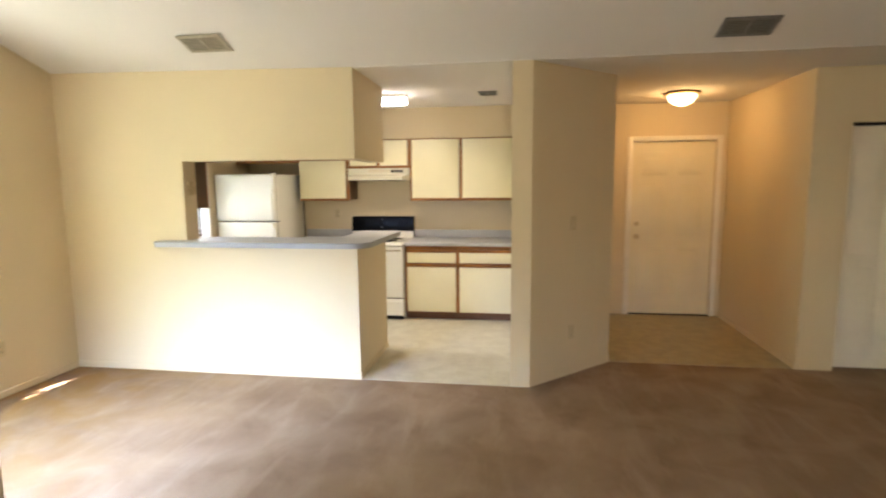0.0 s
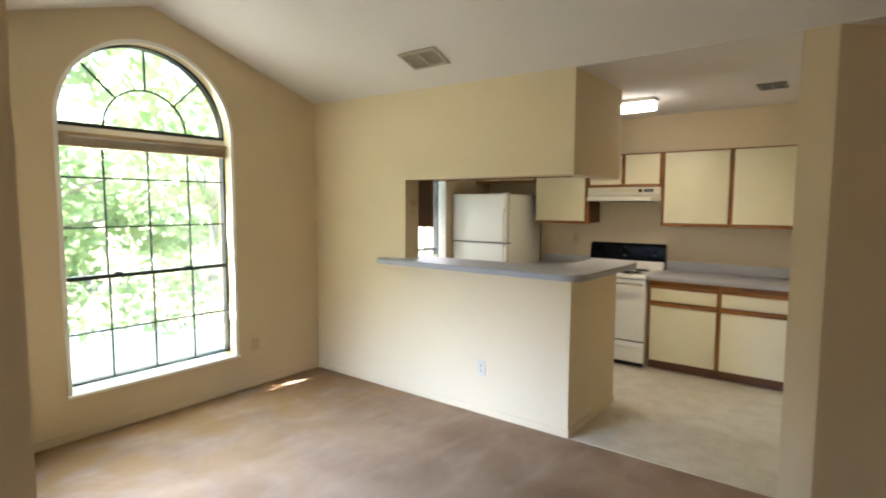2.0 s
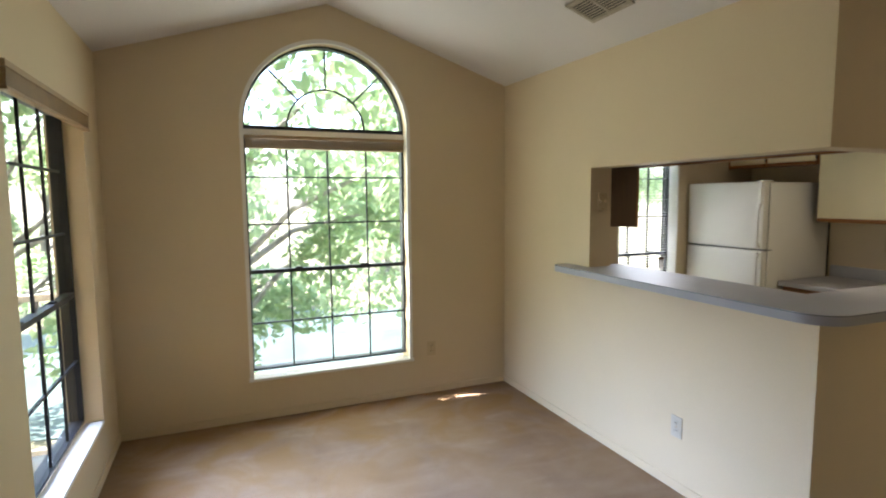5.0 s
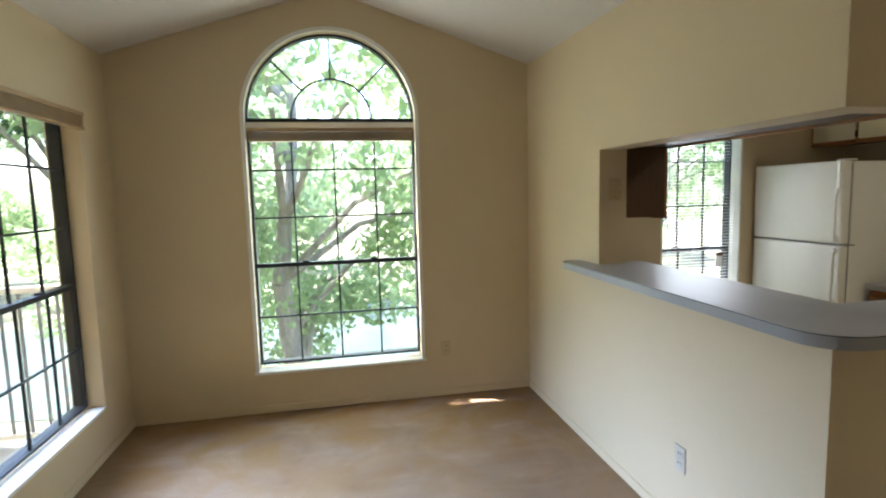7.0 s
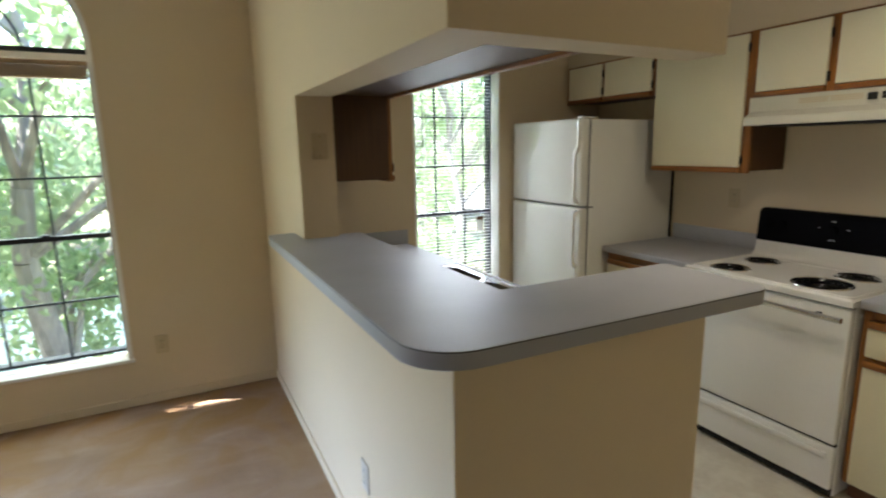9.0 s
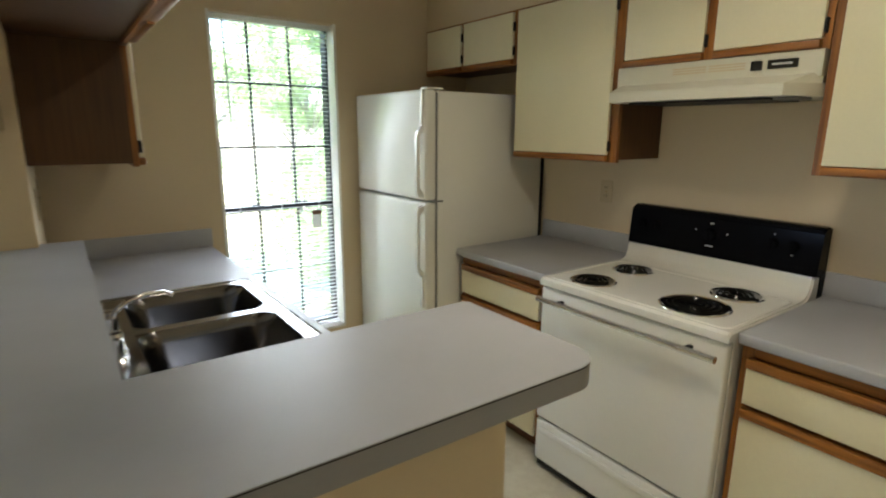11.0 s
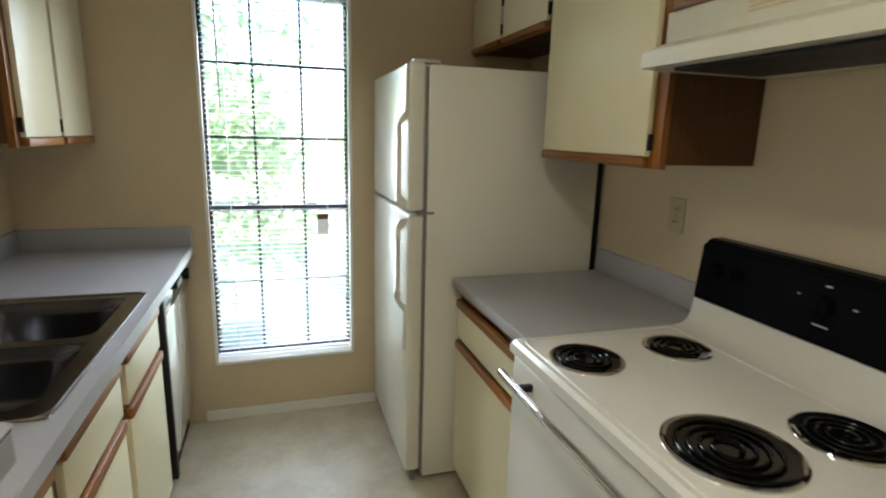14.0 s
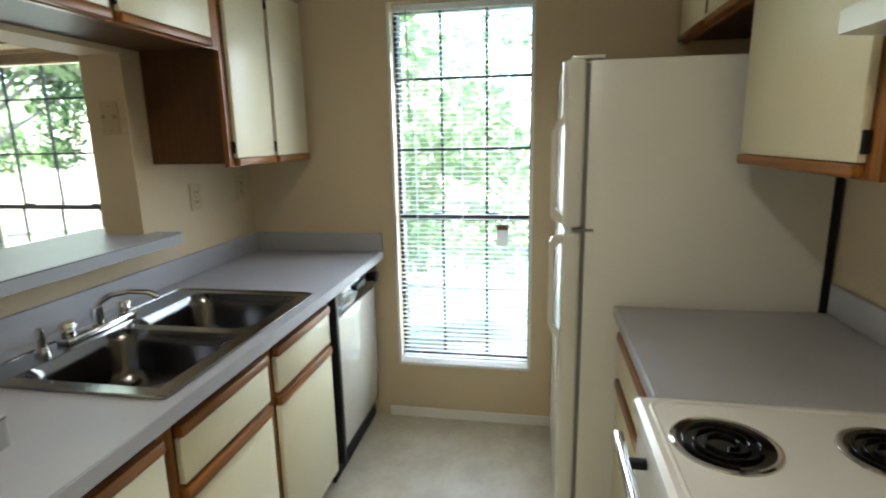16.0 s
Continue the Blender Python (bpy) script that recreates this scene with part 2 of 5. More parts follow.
M_GLOSSW = mat("glossy_white_enamel", (0.80, 0.78, 0.70), 0.06, vary=0.015, scale=2, fine=60, bump=0.0, rvary=0.02, coat=1.0)
M_PRINT = mat("pale_printed_marks", (0.55, 0.55, 0.55), 0.5, vary=0.05)
M_IVORY = mat("ivory_switch_plastic", (0.56, 0.45, 0.27), 0.35, vary=0.03, bump=0.01)
M_WPLATE = mat("white_outlet_plastic", (0.56, 0.51, 0.41), 0.35, vary=0.03, bump=0.01)
M_VENT = mat("painted_vent_louver", (0.44, 0.38, 0.29), 0.5, vary=0.1, scale=20)
M_VENTD = mat("dark_duct_opening", (0.03, 0.028, 0.025), 0.8, vary=0.1)
M_BLIND = mat("tan_blind_slat", (0.38, 0.25, 0.12), 0.5, vary=0.08, scale=10, fine=60)
M_RAIL = mat("grey_painted_railing", (0.20, 0.21, 0.25), 0.5, vary=0.08)

M_BRASS = mat("aged_brass", (0.42, 0.27, 0.10), 0.35, metal=1.0, vary=0.1, scale=20)
M_GLASS = glass_mat()
M_LAMPGLASS = glow("lit_frosted_glass_warm", (1.0, 0.62, 0.25), 0.65)
M_LAMPWHITE = glow("lit_diffuser_white", (1.0, 0.95, 0.85), 1.2)
# Sun and shade are put into the leaf colours: pale copies and a dark one.
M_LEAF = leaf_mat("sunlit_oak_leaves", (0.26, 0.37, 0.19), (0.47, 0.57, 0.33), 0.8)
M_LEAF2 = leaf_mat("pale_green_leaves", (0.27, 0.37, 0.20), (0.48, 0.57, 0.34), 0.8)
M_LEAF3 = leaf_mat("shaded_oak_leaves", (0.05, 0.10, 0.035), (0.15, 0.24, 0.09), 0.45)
M_SLAT = leaf_mat("white_vinyl_slat", (0.80, 0.80, 0.80), (0.86, 0.86, 0.86), 0.55)
M_CARD = leaf_mat("pale_grey_card", (0.72, 0.70, 0.68), (0.74, 0.72, 0.70), 0.5)
M_BARK = mat("grey_bark", (0.33, 0.31, 0.28), 0.9, vary=0.25, scale=5, fine=30, bump=0.8, dist=0.02, stretch=(1, 1, 0.25))
M_ASPH = mat("sun_bleached_asphalt", (0.30, 0.29, 0.27), 0.9, vary=0.12, scale=0.7, fine=60, bump=0.3)
M_WATER = mat("green_pond_water", (0.09, 0.125, 0.115), 0.6, spec=0.1, vary=0.2, scale=0.5, fine=4, bump=0.3, dist=0.02)
M_GRASS = mat("dry_lawn", (0.20, 0.19, 0.11), 0.95, vary=0.3, scale=0.9, fine=25, bump=0.8, dist=0.03)
M_CONC = mat("pale_concrete", (0.42, 0.40, 0.37), 0.85, vary=0.1, scale=2, fine=60, bump=0.2)
M_STUCCO = mat("pale_outer_stucco", (0.50, 0.46, 0.40), 0.9, vary=0.06, scale=2, fine=80, bump=0.4)


# ---- helpers ----
def bx(bm, x0, x1, y0, y1, z0, z1, bevel=0.0, seg=2):
    r = bmesh.ops.create_cube(bm, size=1.0, matrix=Matrix.Translation(((x0 + x1) / 2, (y0 + y1) / 2, (z0 + z1) / 2)) @ Matrix.Diagonal((x1 - x0, y1 - y0, z1 - z0, 1)))
    if bevel:
        es = {e for v in r["verts"] for e in v.link_edges}
        bmesh.ops.bevel(bm, geom=list(es), offset=bevel, segments=seg, affect="EDGES", profile=0.5)
    return r["verts"]


def boxm(*args, **kw):
    bm = bmesh.new()
    bx(bm, *args, **kw)
    return bm


def cyl(bm, p, q, r, seg=16, r2=None, caps=True):
    p, q = Vector(p), Vector(q)
    m = Matrix.Translation((p + q) / 2) @ (q - p).to_track_quat("Z", "Y").to_matrix().to_4x4()
    bmesh.ops.create_cone(bm, cap_ends=caps, segments=seg, radius1=r, radius2=r if r2 is None else r2, depth=(q - p).length, matrix=m)


def tube(bm, pts, r, seg=8, closed=False):
    """A round bar along points."""
    pts = [Vector(p) for p in pts]
    rings, n = [], len(pts)
    ref = Vector((0.13, 0.31, 0.94)).normalized()
    for i, p in enumerate(pts):
        a = pts[(i - 1) % n] if closed or i else p
        c = pts[(i + 1) % n] if closed or i < n - 1 else p
        d = (c - a).normalized()
        u = d.cross(ref)
        u = (u if u.length > 0.05 else d.cross(Vector((1, 0, 0)))).normalized()
        v = d.cross(u)
        rings.append([bm.verts.new(p + r * (math.cos(k * math.tau / seg) * u + math.sin(k * math.tau / seg) * v)) for k in range(seg)])
    for i in range(n if closed else n - 1):
        a, c = rings[i], rings[(i + 1) % n]
        for k in range(seg):
            bm.faces.new((a[k], a[(k + 1) % seg], c[(k + 1) % seg], c[k]))
    if not closed:
        bm.faces.new(rings[0][::-1])
        bm.faces.new(rings[-1])


def prism(bm, pts, axis, a, c2):
    """A polygon, given in the two other axes in order, pushed along one axis from a to c2."""
    def at(p, d):
        v = list(p)
        v.insert(axis, d)
        return bm.verts.new(v)
    lo, hi = [at(p, a) for p in pts], [at(p, c2) for p in pts]
    n = len(pts)
    faces = [bm.faces.new(lo), bm.faces.new(hi[::-1])]
    for i in range(n):
        faces.append(bm.faces.new((lo[i], hi[i], hi[(i + 1) % n], lo[(i + 1) % n])))
    bmesh.ops.recalc_face_normals(bm, faces=faces)
    return faces


def lathe(bm, prof, centre, seg=24):
    """A profile of (radius, z) turned round an upright axis."""
    rings = []
    for r, z in prof:
        if r < 1e-6:
            rings.append([bm.verts.new((centre[0], centre[1], z))])
        else:
            rings.append([bm.verts.new((centre[0] + r * math.cos(k * math.tau / seg), centre[1] + r * math.sin(k * math.tau / seg), z)) for k in range(seg)])
    for a, c in zip(rings, rings[1:]):
        for k in range(seg):
            k2 = (k + 1) % seg
            if len(a) == 1 and len(c) == 1:
                continue
            if len(a) == 1:
                bm.faces.new((a[0], c[k2], c[k]))
            elif len(c) == 1:
                bm.faces.new((a[k], a[k2], c[0]))
            else:
                bm.faces.new((a[k], a[k2], c[k2], c[k]))
    bmesh.ops.recalc_face_normals(bm, faces=bm.faces)


def mesh_ob(name, bm, material, origin=(0, 0, 0), smooth=False):
    bmesh.ops.translate(bm, verts=bm.verts, vec=-Vector(origin))
    me = bpy.data.meshes.new(name)
    bm.to_mesh(me)
    bm.free()
    me.materials.append(material)
    if smooth:
        for p in me.polygons:
            p.use_smooth = True
        me.set_sharp_from_angle(angle=radians(35))
    return new(name, me)


BASE = {}


def thing(name, at, label, category, group=""):
    e = new(name)
    e.empty_display_size = 0.1
    e.location = at
    BASE[e] = Vector(at)
    return tagged(e, label, category, group)


def part(name, bm, material, parent, label="", smooth=True, kind=""):
    o = mesh_ob(name, bm, material, BASE[parent], smooth)
    o.parent = parent
    BASE[o] = BASE[parent]
    return tagged(o, label, kind=kind)


def structure(name, bm, material, label="", smooth=False):
    o = mesh_ob(name, bm, material, (0, 0, 0), smooth)
    BASE[o] = Vector((0, 0, 0))
    return tagged(o, label, kind="structure")


# ---- plan ----
XW, KW, YB, YB2 = -1.51, -1.183, 6.69, 6.857
YN, KX, YS, XC = 9.22, 2.262, 3.80, 1.04
XE, YD, HX0, HX1, YCL = 6.4, 9.13, 3.10, 4.61, 7.36
CEIL, RIDGE_Y, RIDGE_Z, TOP = 2.445, 5.245, 2.962, 3.1
EAVE = 2.495
YL, TH = -1.5, 0.14
AY0, AY1, AZ0, ARCH_Z, AR = 4.645, 5.83, 0.285, 2.1, 0.5925
SX0, SX1, SZ0, SZ1 = -1.11, 0.08, 0.285, 2.06
KY0, KY1, KZ0, KZ1 = 7.61, 8.285, 0.293, 2.068
OPX, PENX0, PENX1, PENY, SOFF = -0.390, 0.935, 1.062, 7.555, 1.768
BARZ = 1.124

# floors
bm = bmesh.new()
prism(bm, [(XW - 0.1, YS - 0.1), (XC - 0.05, YS - 0.1), (XC - 0.05, YL - 0.1), (XE + 0.1, YL - 0.1), (XE + 0.1, YB), (XW - 0.1, YB)], 2, -0.12, 0.0)
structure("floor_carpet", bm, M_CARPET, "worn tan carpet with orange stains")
bm = bmesh.new()
prism(bm, [(KX + 0.1, YB), (XE + 0.2, YB), (XE + 0.2, 7.37), (HX0 - 0.05, 7.37)], 2, -0.12, 0.0)
structure("floor_carpet_by_hall", bm, M_CARPET, "worn tan carpet")
structure("floor_kitchen", boxm(KW - 0.2, KX + 0.1, YB, YN + 0.2, -0.12, 0.004), M_VINYL, "cream marbled vinyl kitchen floor")
structure("floor_hall", boxm(HX0 - 0.1, HX1 + 0.1, 7.37, YD + 0.2, -0.12, 0.004), M_HALL, "vinyl entry hall floor, toned tan for the lamp light")

structure("floor_closet", boxm(HX1 + 0.1, XE + 0.2, 7.37, 8.3, -0.12, 0.0), M_CARPET, "worn tan carpet")

# dining wall with the arched window
def eave(x):
    """The foot of the vault sinks a little from the window wall to the end of the bar wall."""
    return EAVE + (CEIL + 0.004 - EAVE) * min(max((x - XW) / (PENX1 - XW), 0), 1)


def vault(x, y):
    if y < YS:
        return EAVE
    low = EAVE if y < RIDGE_Y else eave(x)
    return RIDGE_Z - abs(y - RIDGE_Y) * (RIDGE_Z - low) / (YB - RIDGE_Y)


def archz(y, r=AR):
    d = y - (AY0 + AY1) / 2
    return ARCH_Z + math.sqrt(max(r * r - d * d, 0.0))

bm = bmesh.new()
XO = XW - TH - 0.06
bx(bm, XO, XW, YS - 0.2, AY0, -0.12, TOP)
bx(bm, XO, XW, AY1, YB2, -0.12, TOP)
bx(bm, XO, XW, AY0, AY1, -0.12, AZ0)
N = 32
ys = [(AY0 + AY1) / 2 - AR * math.cos(math.pi * i / N) for i in range(N + 1)]
for y0, y1 in zip(ys, ys[1:]):
    v = [bm.verts.new(c) for c in ((XW, y0, archz(y0)), (XW, y1, archz(y1)), (XW, y1, TOP), (XW, y0, TOP),
                                   (XO, y0, archz(y0)), (XO, y1, archz(y1)), (XO, y1, TOP), (XO, y0, TOP))]
    bm.faces.new((v[0], v[1], v[2], v[3]))
    bm.faces.new((v[5], v[4], v[7], v[6]))
    bm.faces.new((v[1], v[0], v[4], v[5]))
bmesh.ops.remove_doubles(bm, verts=bm.verts, dist=0.0005)
structure("wall_west_dining", bm, M_WALL, "cream painted dining wall with an arched window")

bm = bmesh.new()
YO = YS - TH - 0.04
bx(bm, XW, SX0, YO, YS, -0.12, TOP)
bx(bm, SX1, XC, YO, YS, -0.12, TOP)
bx(bm, SX0, SX1, YO, YS, -0.12, SZ0)
bx(bm, SX0, SX1, YO, YS, SZ1, TOP)
structure("wall_south_dining", bm, M_WALL, "cream painted dining side wall with a tall window")
structure("wall_west_living", boxm(XC - TH, XC, YL, YO, -0.12, TOP), M_WALL, "cream painted living room wall")
# The gap in this wall is assumed, to let the added lamp in.
bm = bmesh.new()
bx(bm, XC - TH, 2.5, YL - TH, YL, -0.12, TOP)
bx(bm, 3.5, XE, YL - TH, YL, -0.12, TOP)
bx(bm, 2.5, 3.5, YL - TH, YL, 2.1, TOP)
structure("wall_south_living", bm, M_WALL, "cream painted living room wall with an assumed, unseen opening")
structure("wall_east_living", boxm(XE, XE + TH, YL - TH, 8.2, -0.12, TOP), M_WALL, "cream painted living room wall")

# bar wall: low wall, opening, soffit
bm = bmesh.new()
bx(bm, XW, OPX, YB, YB2, -0.12, TOP)
structure("wall_bar", bm, M_WALL, "cream wall beside the serving opening")
structure("half_wall", boxm(OPX, PENX1, YB, YB2, -0.12, BARZ - 0.045), M_WALL, "cream half wall under the bar top")
structure("half_wall_end", boxm(PENX0, PENX1, YB2, PENY, -0.12, BARZ - 0.045), M_WALL, "cream half wall beside the kitchen passage")
structure("wall_over_bar", boxm(OPX, PENX1, YB, YB2, SOFF, TOP), M_WALL, "cream wall above the serving opening")
structure("soffit_bar", boxm(PENX0, PENX1, YB2, PENY, SOFF, CEIL + 0.01), M_WALL, "cream boxed soffit end above the bar")

bm = bmesh.new()
KO = KW - 0.18
bx(bm, KO, KW, YB2, KY0, -0.12, TOP)
bx(bm, KO, KW, KY1, YN, -0.12, TOP)
bx(bm, KO, KW, KY0, KY1, -0.12, KZ0)
bx(bm, KO, KW, KY0, KY1, KZ1, TOP)
structure("wall_west_kitchen", bm, M_WALL, "cream kitchen wall with a tall narrow window")
structure("wall_north_kitchen", boxm(KO, KX + 0.12, YN, YN + TH, -0.12, TOP), M_WALL, "cream kitchen wall behind the stove")
bm = bmesh.new()
prism(bm, [(KX, YB + 0.002), (2.41, YB + 0.002), (HX0, 7.364), (HX0, YD + TH), (KX, YD + TH)], 2, -0.12, CEIL + 0.02)
structure("wall_pier", bm, M_WALL, "cream angled wall between kitchen and entry hall")
structure("bulkhead_kitchen", boxm(KW, KX, 8.906, YN, 2.092, CEIL + 0.01), M_WALL, "cream bulkhead above the wall cabinets")
structure("bulkhead_sink", boxm(KW, PENX0, YB2, 7.20, 2.092, CEIL + 0.01), M_WALL, "cream bulkhead above the sink cabinets")

# entry hall and closet
DX0, DX1, DZ1 = 3.595, 4.50, 2.025
bm = bmesh.new()
bx(bm, HX0, DX0, YD, YD + TH, -0.12, TOP)
bx(bm, DX1, HX1 + TH, YD, YD + TH, -0.12, TOP)
bx(bm, DX0, DX1, YD, YD + TH, DZ1, TOP)
structure("wall_entry", bm, M_WALL, "cream wall round the entry door")
CX0, CX1 = 4.895, 6.1
bm = bmesh.new()
prism(bm, [(HX1, YCL), (CX0, YCL), (CX0, YCL + TH), (HX1 + TH, YCL + TH), (HX1 + TH, YD), (HX1, YD)], 2, -0.12, TOP)
structure("wall_hall", bm, M_WALL, "cream wall between entry hall and closet")
structure("wall_beside_closet", boxm(CX1, XE, YCL, YCL + TH, -0.12, TOP), M_WALL, "cream wall beside the closet")
structure("wall_over_closet", boxm(CX0, CX1, YCL, YCL + TH, 2.02, TOP), M_WALL, "cream wall above the closet doors")
structure("wall_closet_back", boxm(HX1 + TH, XE, 8.1, 8.2, -0.12, TOP), M_WALL)

# ceilings
bm = bmesh.new()
for xa, xb, ea, eb in ((XW, PENX1, EAVE, CEIL + 0.004), (PENX1, XE, CEIL + 0.004, CEIL + 0.004)):
    lo, hi = [[bm.verts.new((x, y, z)) for y, z in ((YS - 0.2, vault(XW, YS)), (YS, vault(XW, YS)), (RIDGE_Y, RIDGE_Z), (YB, e), (YB, TOP), (YS - 0.2, TOP))] for x, e in ((xa, ea), (xb, eb))]
    bm.faces.new(lo)
    bm.faces.new(hi[::-1])
    for i in range(6):
        bm.faces.new((lo[i], hi[i], hi[(i + 1) % 6], lo[(i + 1) % 6]))
bmesh.ops.triangulate(bm, faces=[f for f in bm.faces if len(f.verts) == 4])
bmesh.ops.recalc_face_normals(bm, faces=bm.faces)
structure("ceiling_vault", bm, M_CEIL, "white textured vaulted ceiling")
structure("ceiling_living", boxm(XC, XE, YL, YS - 0.2, vault(XW, YS), TOP), M_CEIL, "white textured living room ceiling")
structure("ceiling_kitchen_hall", boxm(KW, XE, YB2, YD + TH, CEIL, TOP), M_CEIL, "white flat ceiling over kitchen and hall")
structure("ceiling_strip", boxm(PENX1, XE, YB, YB2, CEIL, TOP), M_CEIL)
# The unseen west overhang is sized to cut the sun in the arched window.
structure("roof", boxm(-1.85, XE + 0.4, YO - 0.02, YD + 0.5, TOP + 0.001, TOP + 0.1), M_STUCCO)
structure("roof", boxm(XC - 0.2, XE + 0.4, YL - 0.4, YO - 0.02, TOP + 0.001, TOP + 0.1), M_STUCCO)

# baseboards
def board(name, x0, x1, y0, y1, m=M_WALL, h=0.055):
    structure(name, boxm(x0, x1, y0, y1, 0.0, h, bevel=0.004, seg=1), m, "low painted baseboard")

board("baseboard", XW, XW + 0.012, YS + 0.012, YB - 0.012)
board("baseboard", XW, XC, YS, YS + 0.012)
board("baseboard", XW, PENX1 + 0.012, YB - 0.012, YB, M_WALL)
board("baseboard", PENX1, PENX1 + 0.012, YB, PENY, M_WALL)
board("baseboard", KW, KW + 0.012, 7.55, 8.4, M_WHITE)
board("baseboard", HX0, HX0 + 0.012, 7.37, YD)
board("baseboard", HX1 - 0.012, HX1, YCL, YD)


# ---- windows ----
def bar(bm, axis, fixed, a0, a1, z0, z1, d0, d1):
    """A box in a window whose plane is square to axis; a runs along the wall."""
    if axis == 0:
        bx(bm, d0, d1, a0, a1, z0, z1)
    else:
        bx(bm, a0, a1, d0, d1, z0, z1)


def sash_window(name, axis, inner, a0, a1, z0, z1, rail, cols, rows_top, rows_low, label, out):
    """A bronze window with two sashes. inner: the frame's room side; out: the way outward."""
    root = tagged(new(name), label, kind="structure")
    root.location = (inner, (a0 + a1) / 2, z0) if axis == 0 else ((a0 + a1) / 2, inner, z0)
    BASE[root] = Vector(root.location)
    def rng(p, q):
        p, q = inner + out * p, inner + out * q
        return (min(p, q), max(p, q))
    bm = bmesh.new()
    f = 0.016
    for s0, s1, u0, u1 in ((a0, a0 + f, z0, z1), (a1 - f, a1, z0, z1), (a0 + f, a1 - f, z0, z0 + f), (a0 + f, a1 - f, z1 - f, z1)):
        bar(bm, axis, 0, s0, s1, u0, u1, *rng(0, 0.07))
    part("window_frame", bm, M_BRONZE, root, "dark bronze metal frame")
    part("meeting_rail", (lambda b: (bar(b, axis, 0, a0 + f, a1 - f, rail - 0.014, rail + 0.014, *rng(-0.004, 0.045)), b)[1])(bmesh.new()), M_BRONZE, root)
    for k in (0.3, 0.72):
        p = a0 + (a1 - a0) * k
        bm = bmesh.new()
        bar(bm, axis, 0, p - 0.025, p + 0.025, rail + 0.014, rail + 0.024, *rng(0.002, 0.03))
        part("sash_latch", bm, M_BLKM, root)
    for lo, hi, rows, dep in ((rail + 0.014, z1 - f, rows_top, 0.03), (z0 + f, rail - 0.014, rows_low, 0.012)):
        zs = [lo] + rows + [hi]
        as_ = [a0 + f] + [a0 + (a1 - a0) * i / cols for i in range(1, cols)] + [a1 - f]
        for a in as_[1:-1]:
            bm = bmesh.new()
            bar(bm, axis, 0, a - 0.006, a + 0.006, lo, hi, *rng(dep - 0.006, dep + 0.008))
            part("muntin", bm, M_BRONZE, root)
        for z in rows:
            bm = bmesh.new()
            bar(bm, axis, 0, a0 + f, a1 - f, z - 0.006, z + 0.006, *rng(dep - 0.0065, dep + 0.0085))
            part("muntin", bm, M_BRONZE, root)
        bm = bmesh.new()
        bar(bm, axis, 0, a0 + f, a1 - f, lo, hi, *rng(dep, dep + 0.004))
        g = part("pane", bm, M_GLASS, root)
        g.visible_shadow = False
    return root


AXF = -1.605
w1 = sash_window("window_1", 0, AXF, AY0 + 0.002, AY1 + 0.0, AZ0 + 0.045, 2.03, 1.06, 4, [1.403, 1.743], [0.68], "bronze sash window under a half-round fanlight", -1)
yc = (AY0 + AY1) / 2
# fanlight
bm = bmesh.new()
NA = 40
for i in range(NA):
    a, c2 = math.pi * i / NA, math.pi * (i + 1) / NA
    for r0, r1 in ((AR - 0.014, AR),):
        q = [(yc + r * math.cos(t), ARCH_Z + r * math.sin(t)) for r, t in ((r0, a), (r1, a), (r1, c2), (r0, c2))]
        prism(bm, q, 0, AXF - 0.07, AXF)
bx(bm, AXF - 0.07, AXF, yc - AR, yc + AR, ARCH_Z - 0.022, ARCH_Z + 0.006)
bmesh.ops.remove_doubles(bm, verts=bm.verts, dist=0.0002)
part("fanlight_frame", bm, M_BRONZE, w1, "half-round bronze frame")
bm = bmesh.new()
for i in range(28):
    a, c2 = math.pi * i / 28, math.pi * (i + 1) / 28
    q = [(yc + r * math.cos(t), ARCH_Z + r * math.sin(t)) for r, t in ((0.279, a), (0.291, a), (0.291, c2), (0.279, c2))]
    prism(bm, q, 0, AXF - 0.03, AXF - 0.015)
part("muntin", bm, M_BRONZE, w1)
for t in (45, 90, 135):
    bm = bmesh.new()
    c0, s0 = math.cos(t * DEG), math.sin(t * DEG)
    n0 = (-s0 * 0.006, c0 * 0.006)
    q = [(yc + 0.291 * c0 + n0[0], ARCH_Z + 0.291 * s0 + n0[1]), (yc + 0.57 * c0 + n0[0], ARCH_Z + 0.57 * s0 + n0[1]),
         (yc + 0.57 * c0 - n0[0], ARCH_Z + 0.57 * s0 - n0[1]), (yc + 0.291 * c0 - n0[0], ARCH_Z + 0.291 * s0 - n0[1])]
    prism(bm, q, 0, AXF - 0.03, AXF - 0.015)
    part("muntin", bm, M_BRONZE, w1)
bm = bmesh.new()
prism(bm, [(yc + 0.57 * math.cos(math.pi * i / 24), ARCH_Z + 0.57 * math.sin(math.pi * i / 24)) for i in range(25)], 0, AXF - 0.026, AXF - 0.022)
g = part("pane", bm, M_GLASS, w1)
g.visible_shadow = False
# white transom and casing bead
part("transom", boxm(AXF - 0.07, AXF + 0.006, AY0 + 0.002, AY1 - 0.002, 2.03, ARCH_Z - 0.022), M_WHITE, w1, "white painted transom between sash and fanlight")
bm = bmesh.new()
for i in range(NA):
    a, c2 = math.pi * i / NA, math.pi * (i + 1) / NA
    q = [(yc + r * math.cos(t), ARCH_Z + r * math.sin(t)) for r, t in ((AR - 0.004, a), (AR + 0.022, a), (AR + 0.022, c2), (AR - 0.004, c2))]
    prism(bm, q, 0, XW - 0.02, XW + 0.006)
bx(bm, XW - 0.02, XW + 0.006, AY0 - 0.022, AY0 + 0.004, AZ0 + 0.02, ARCH_Z)
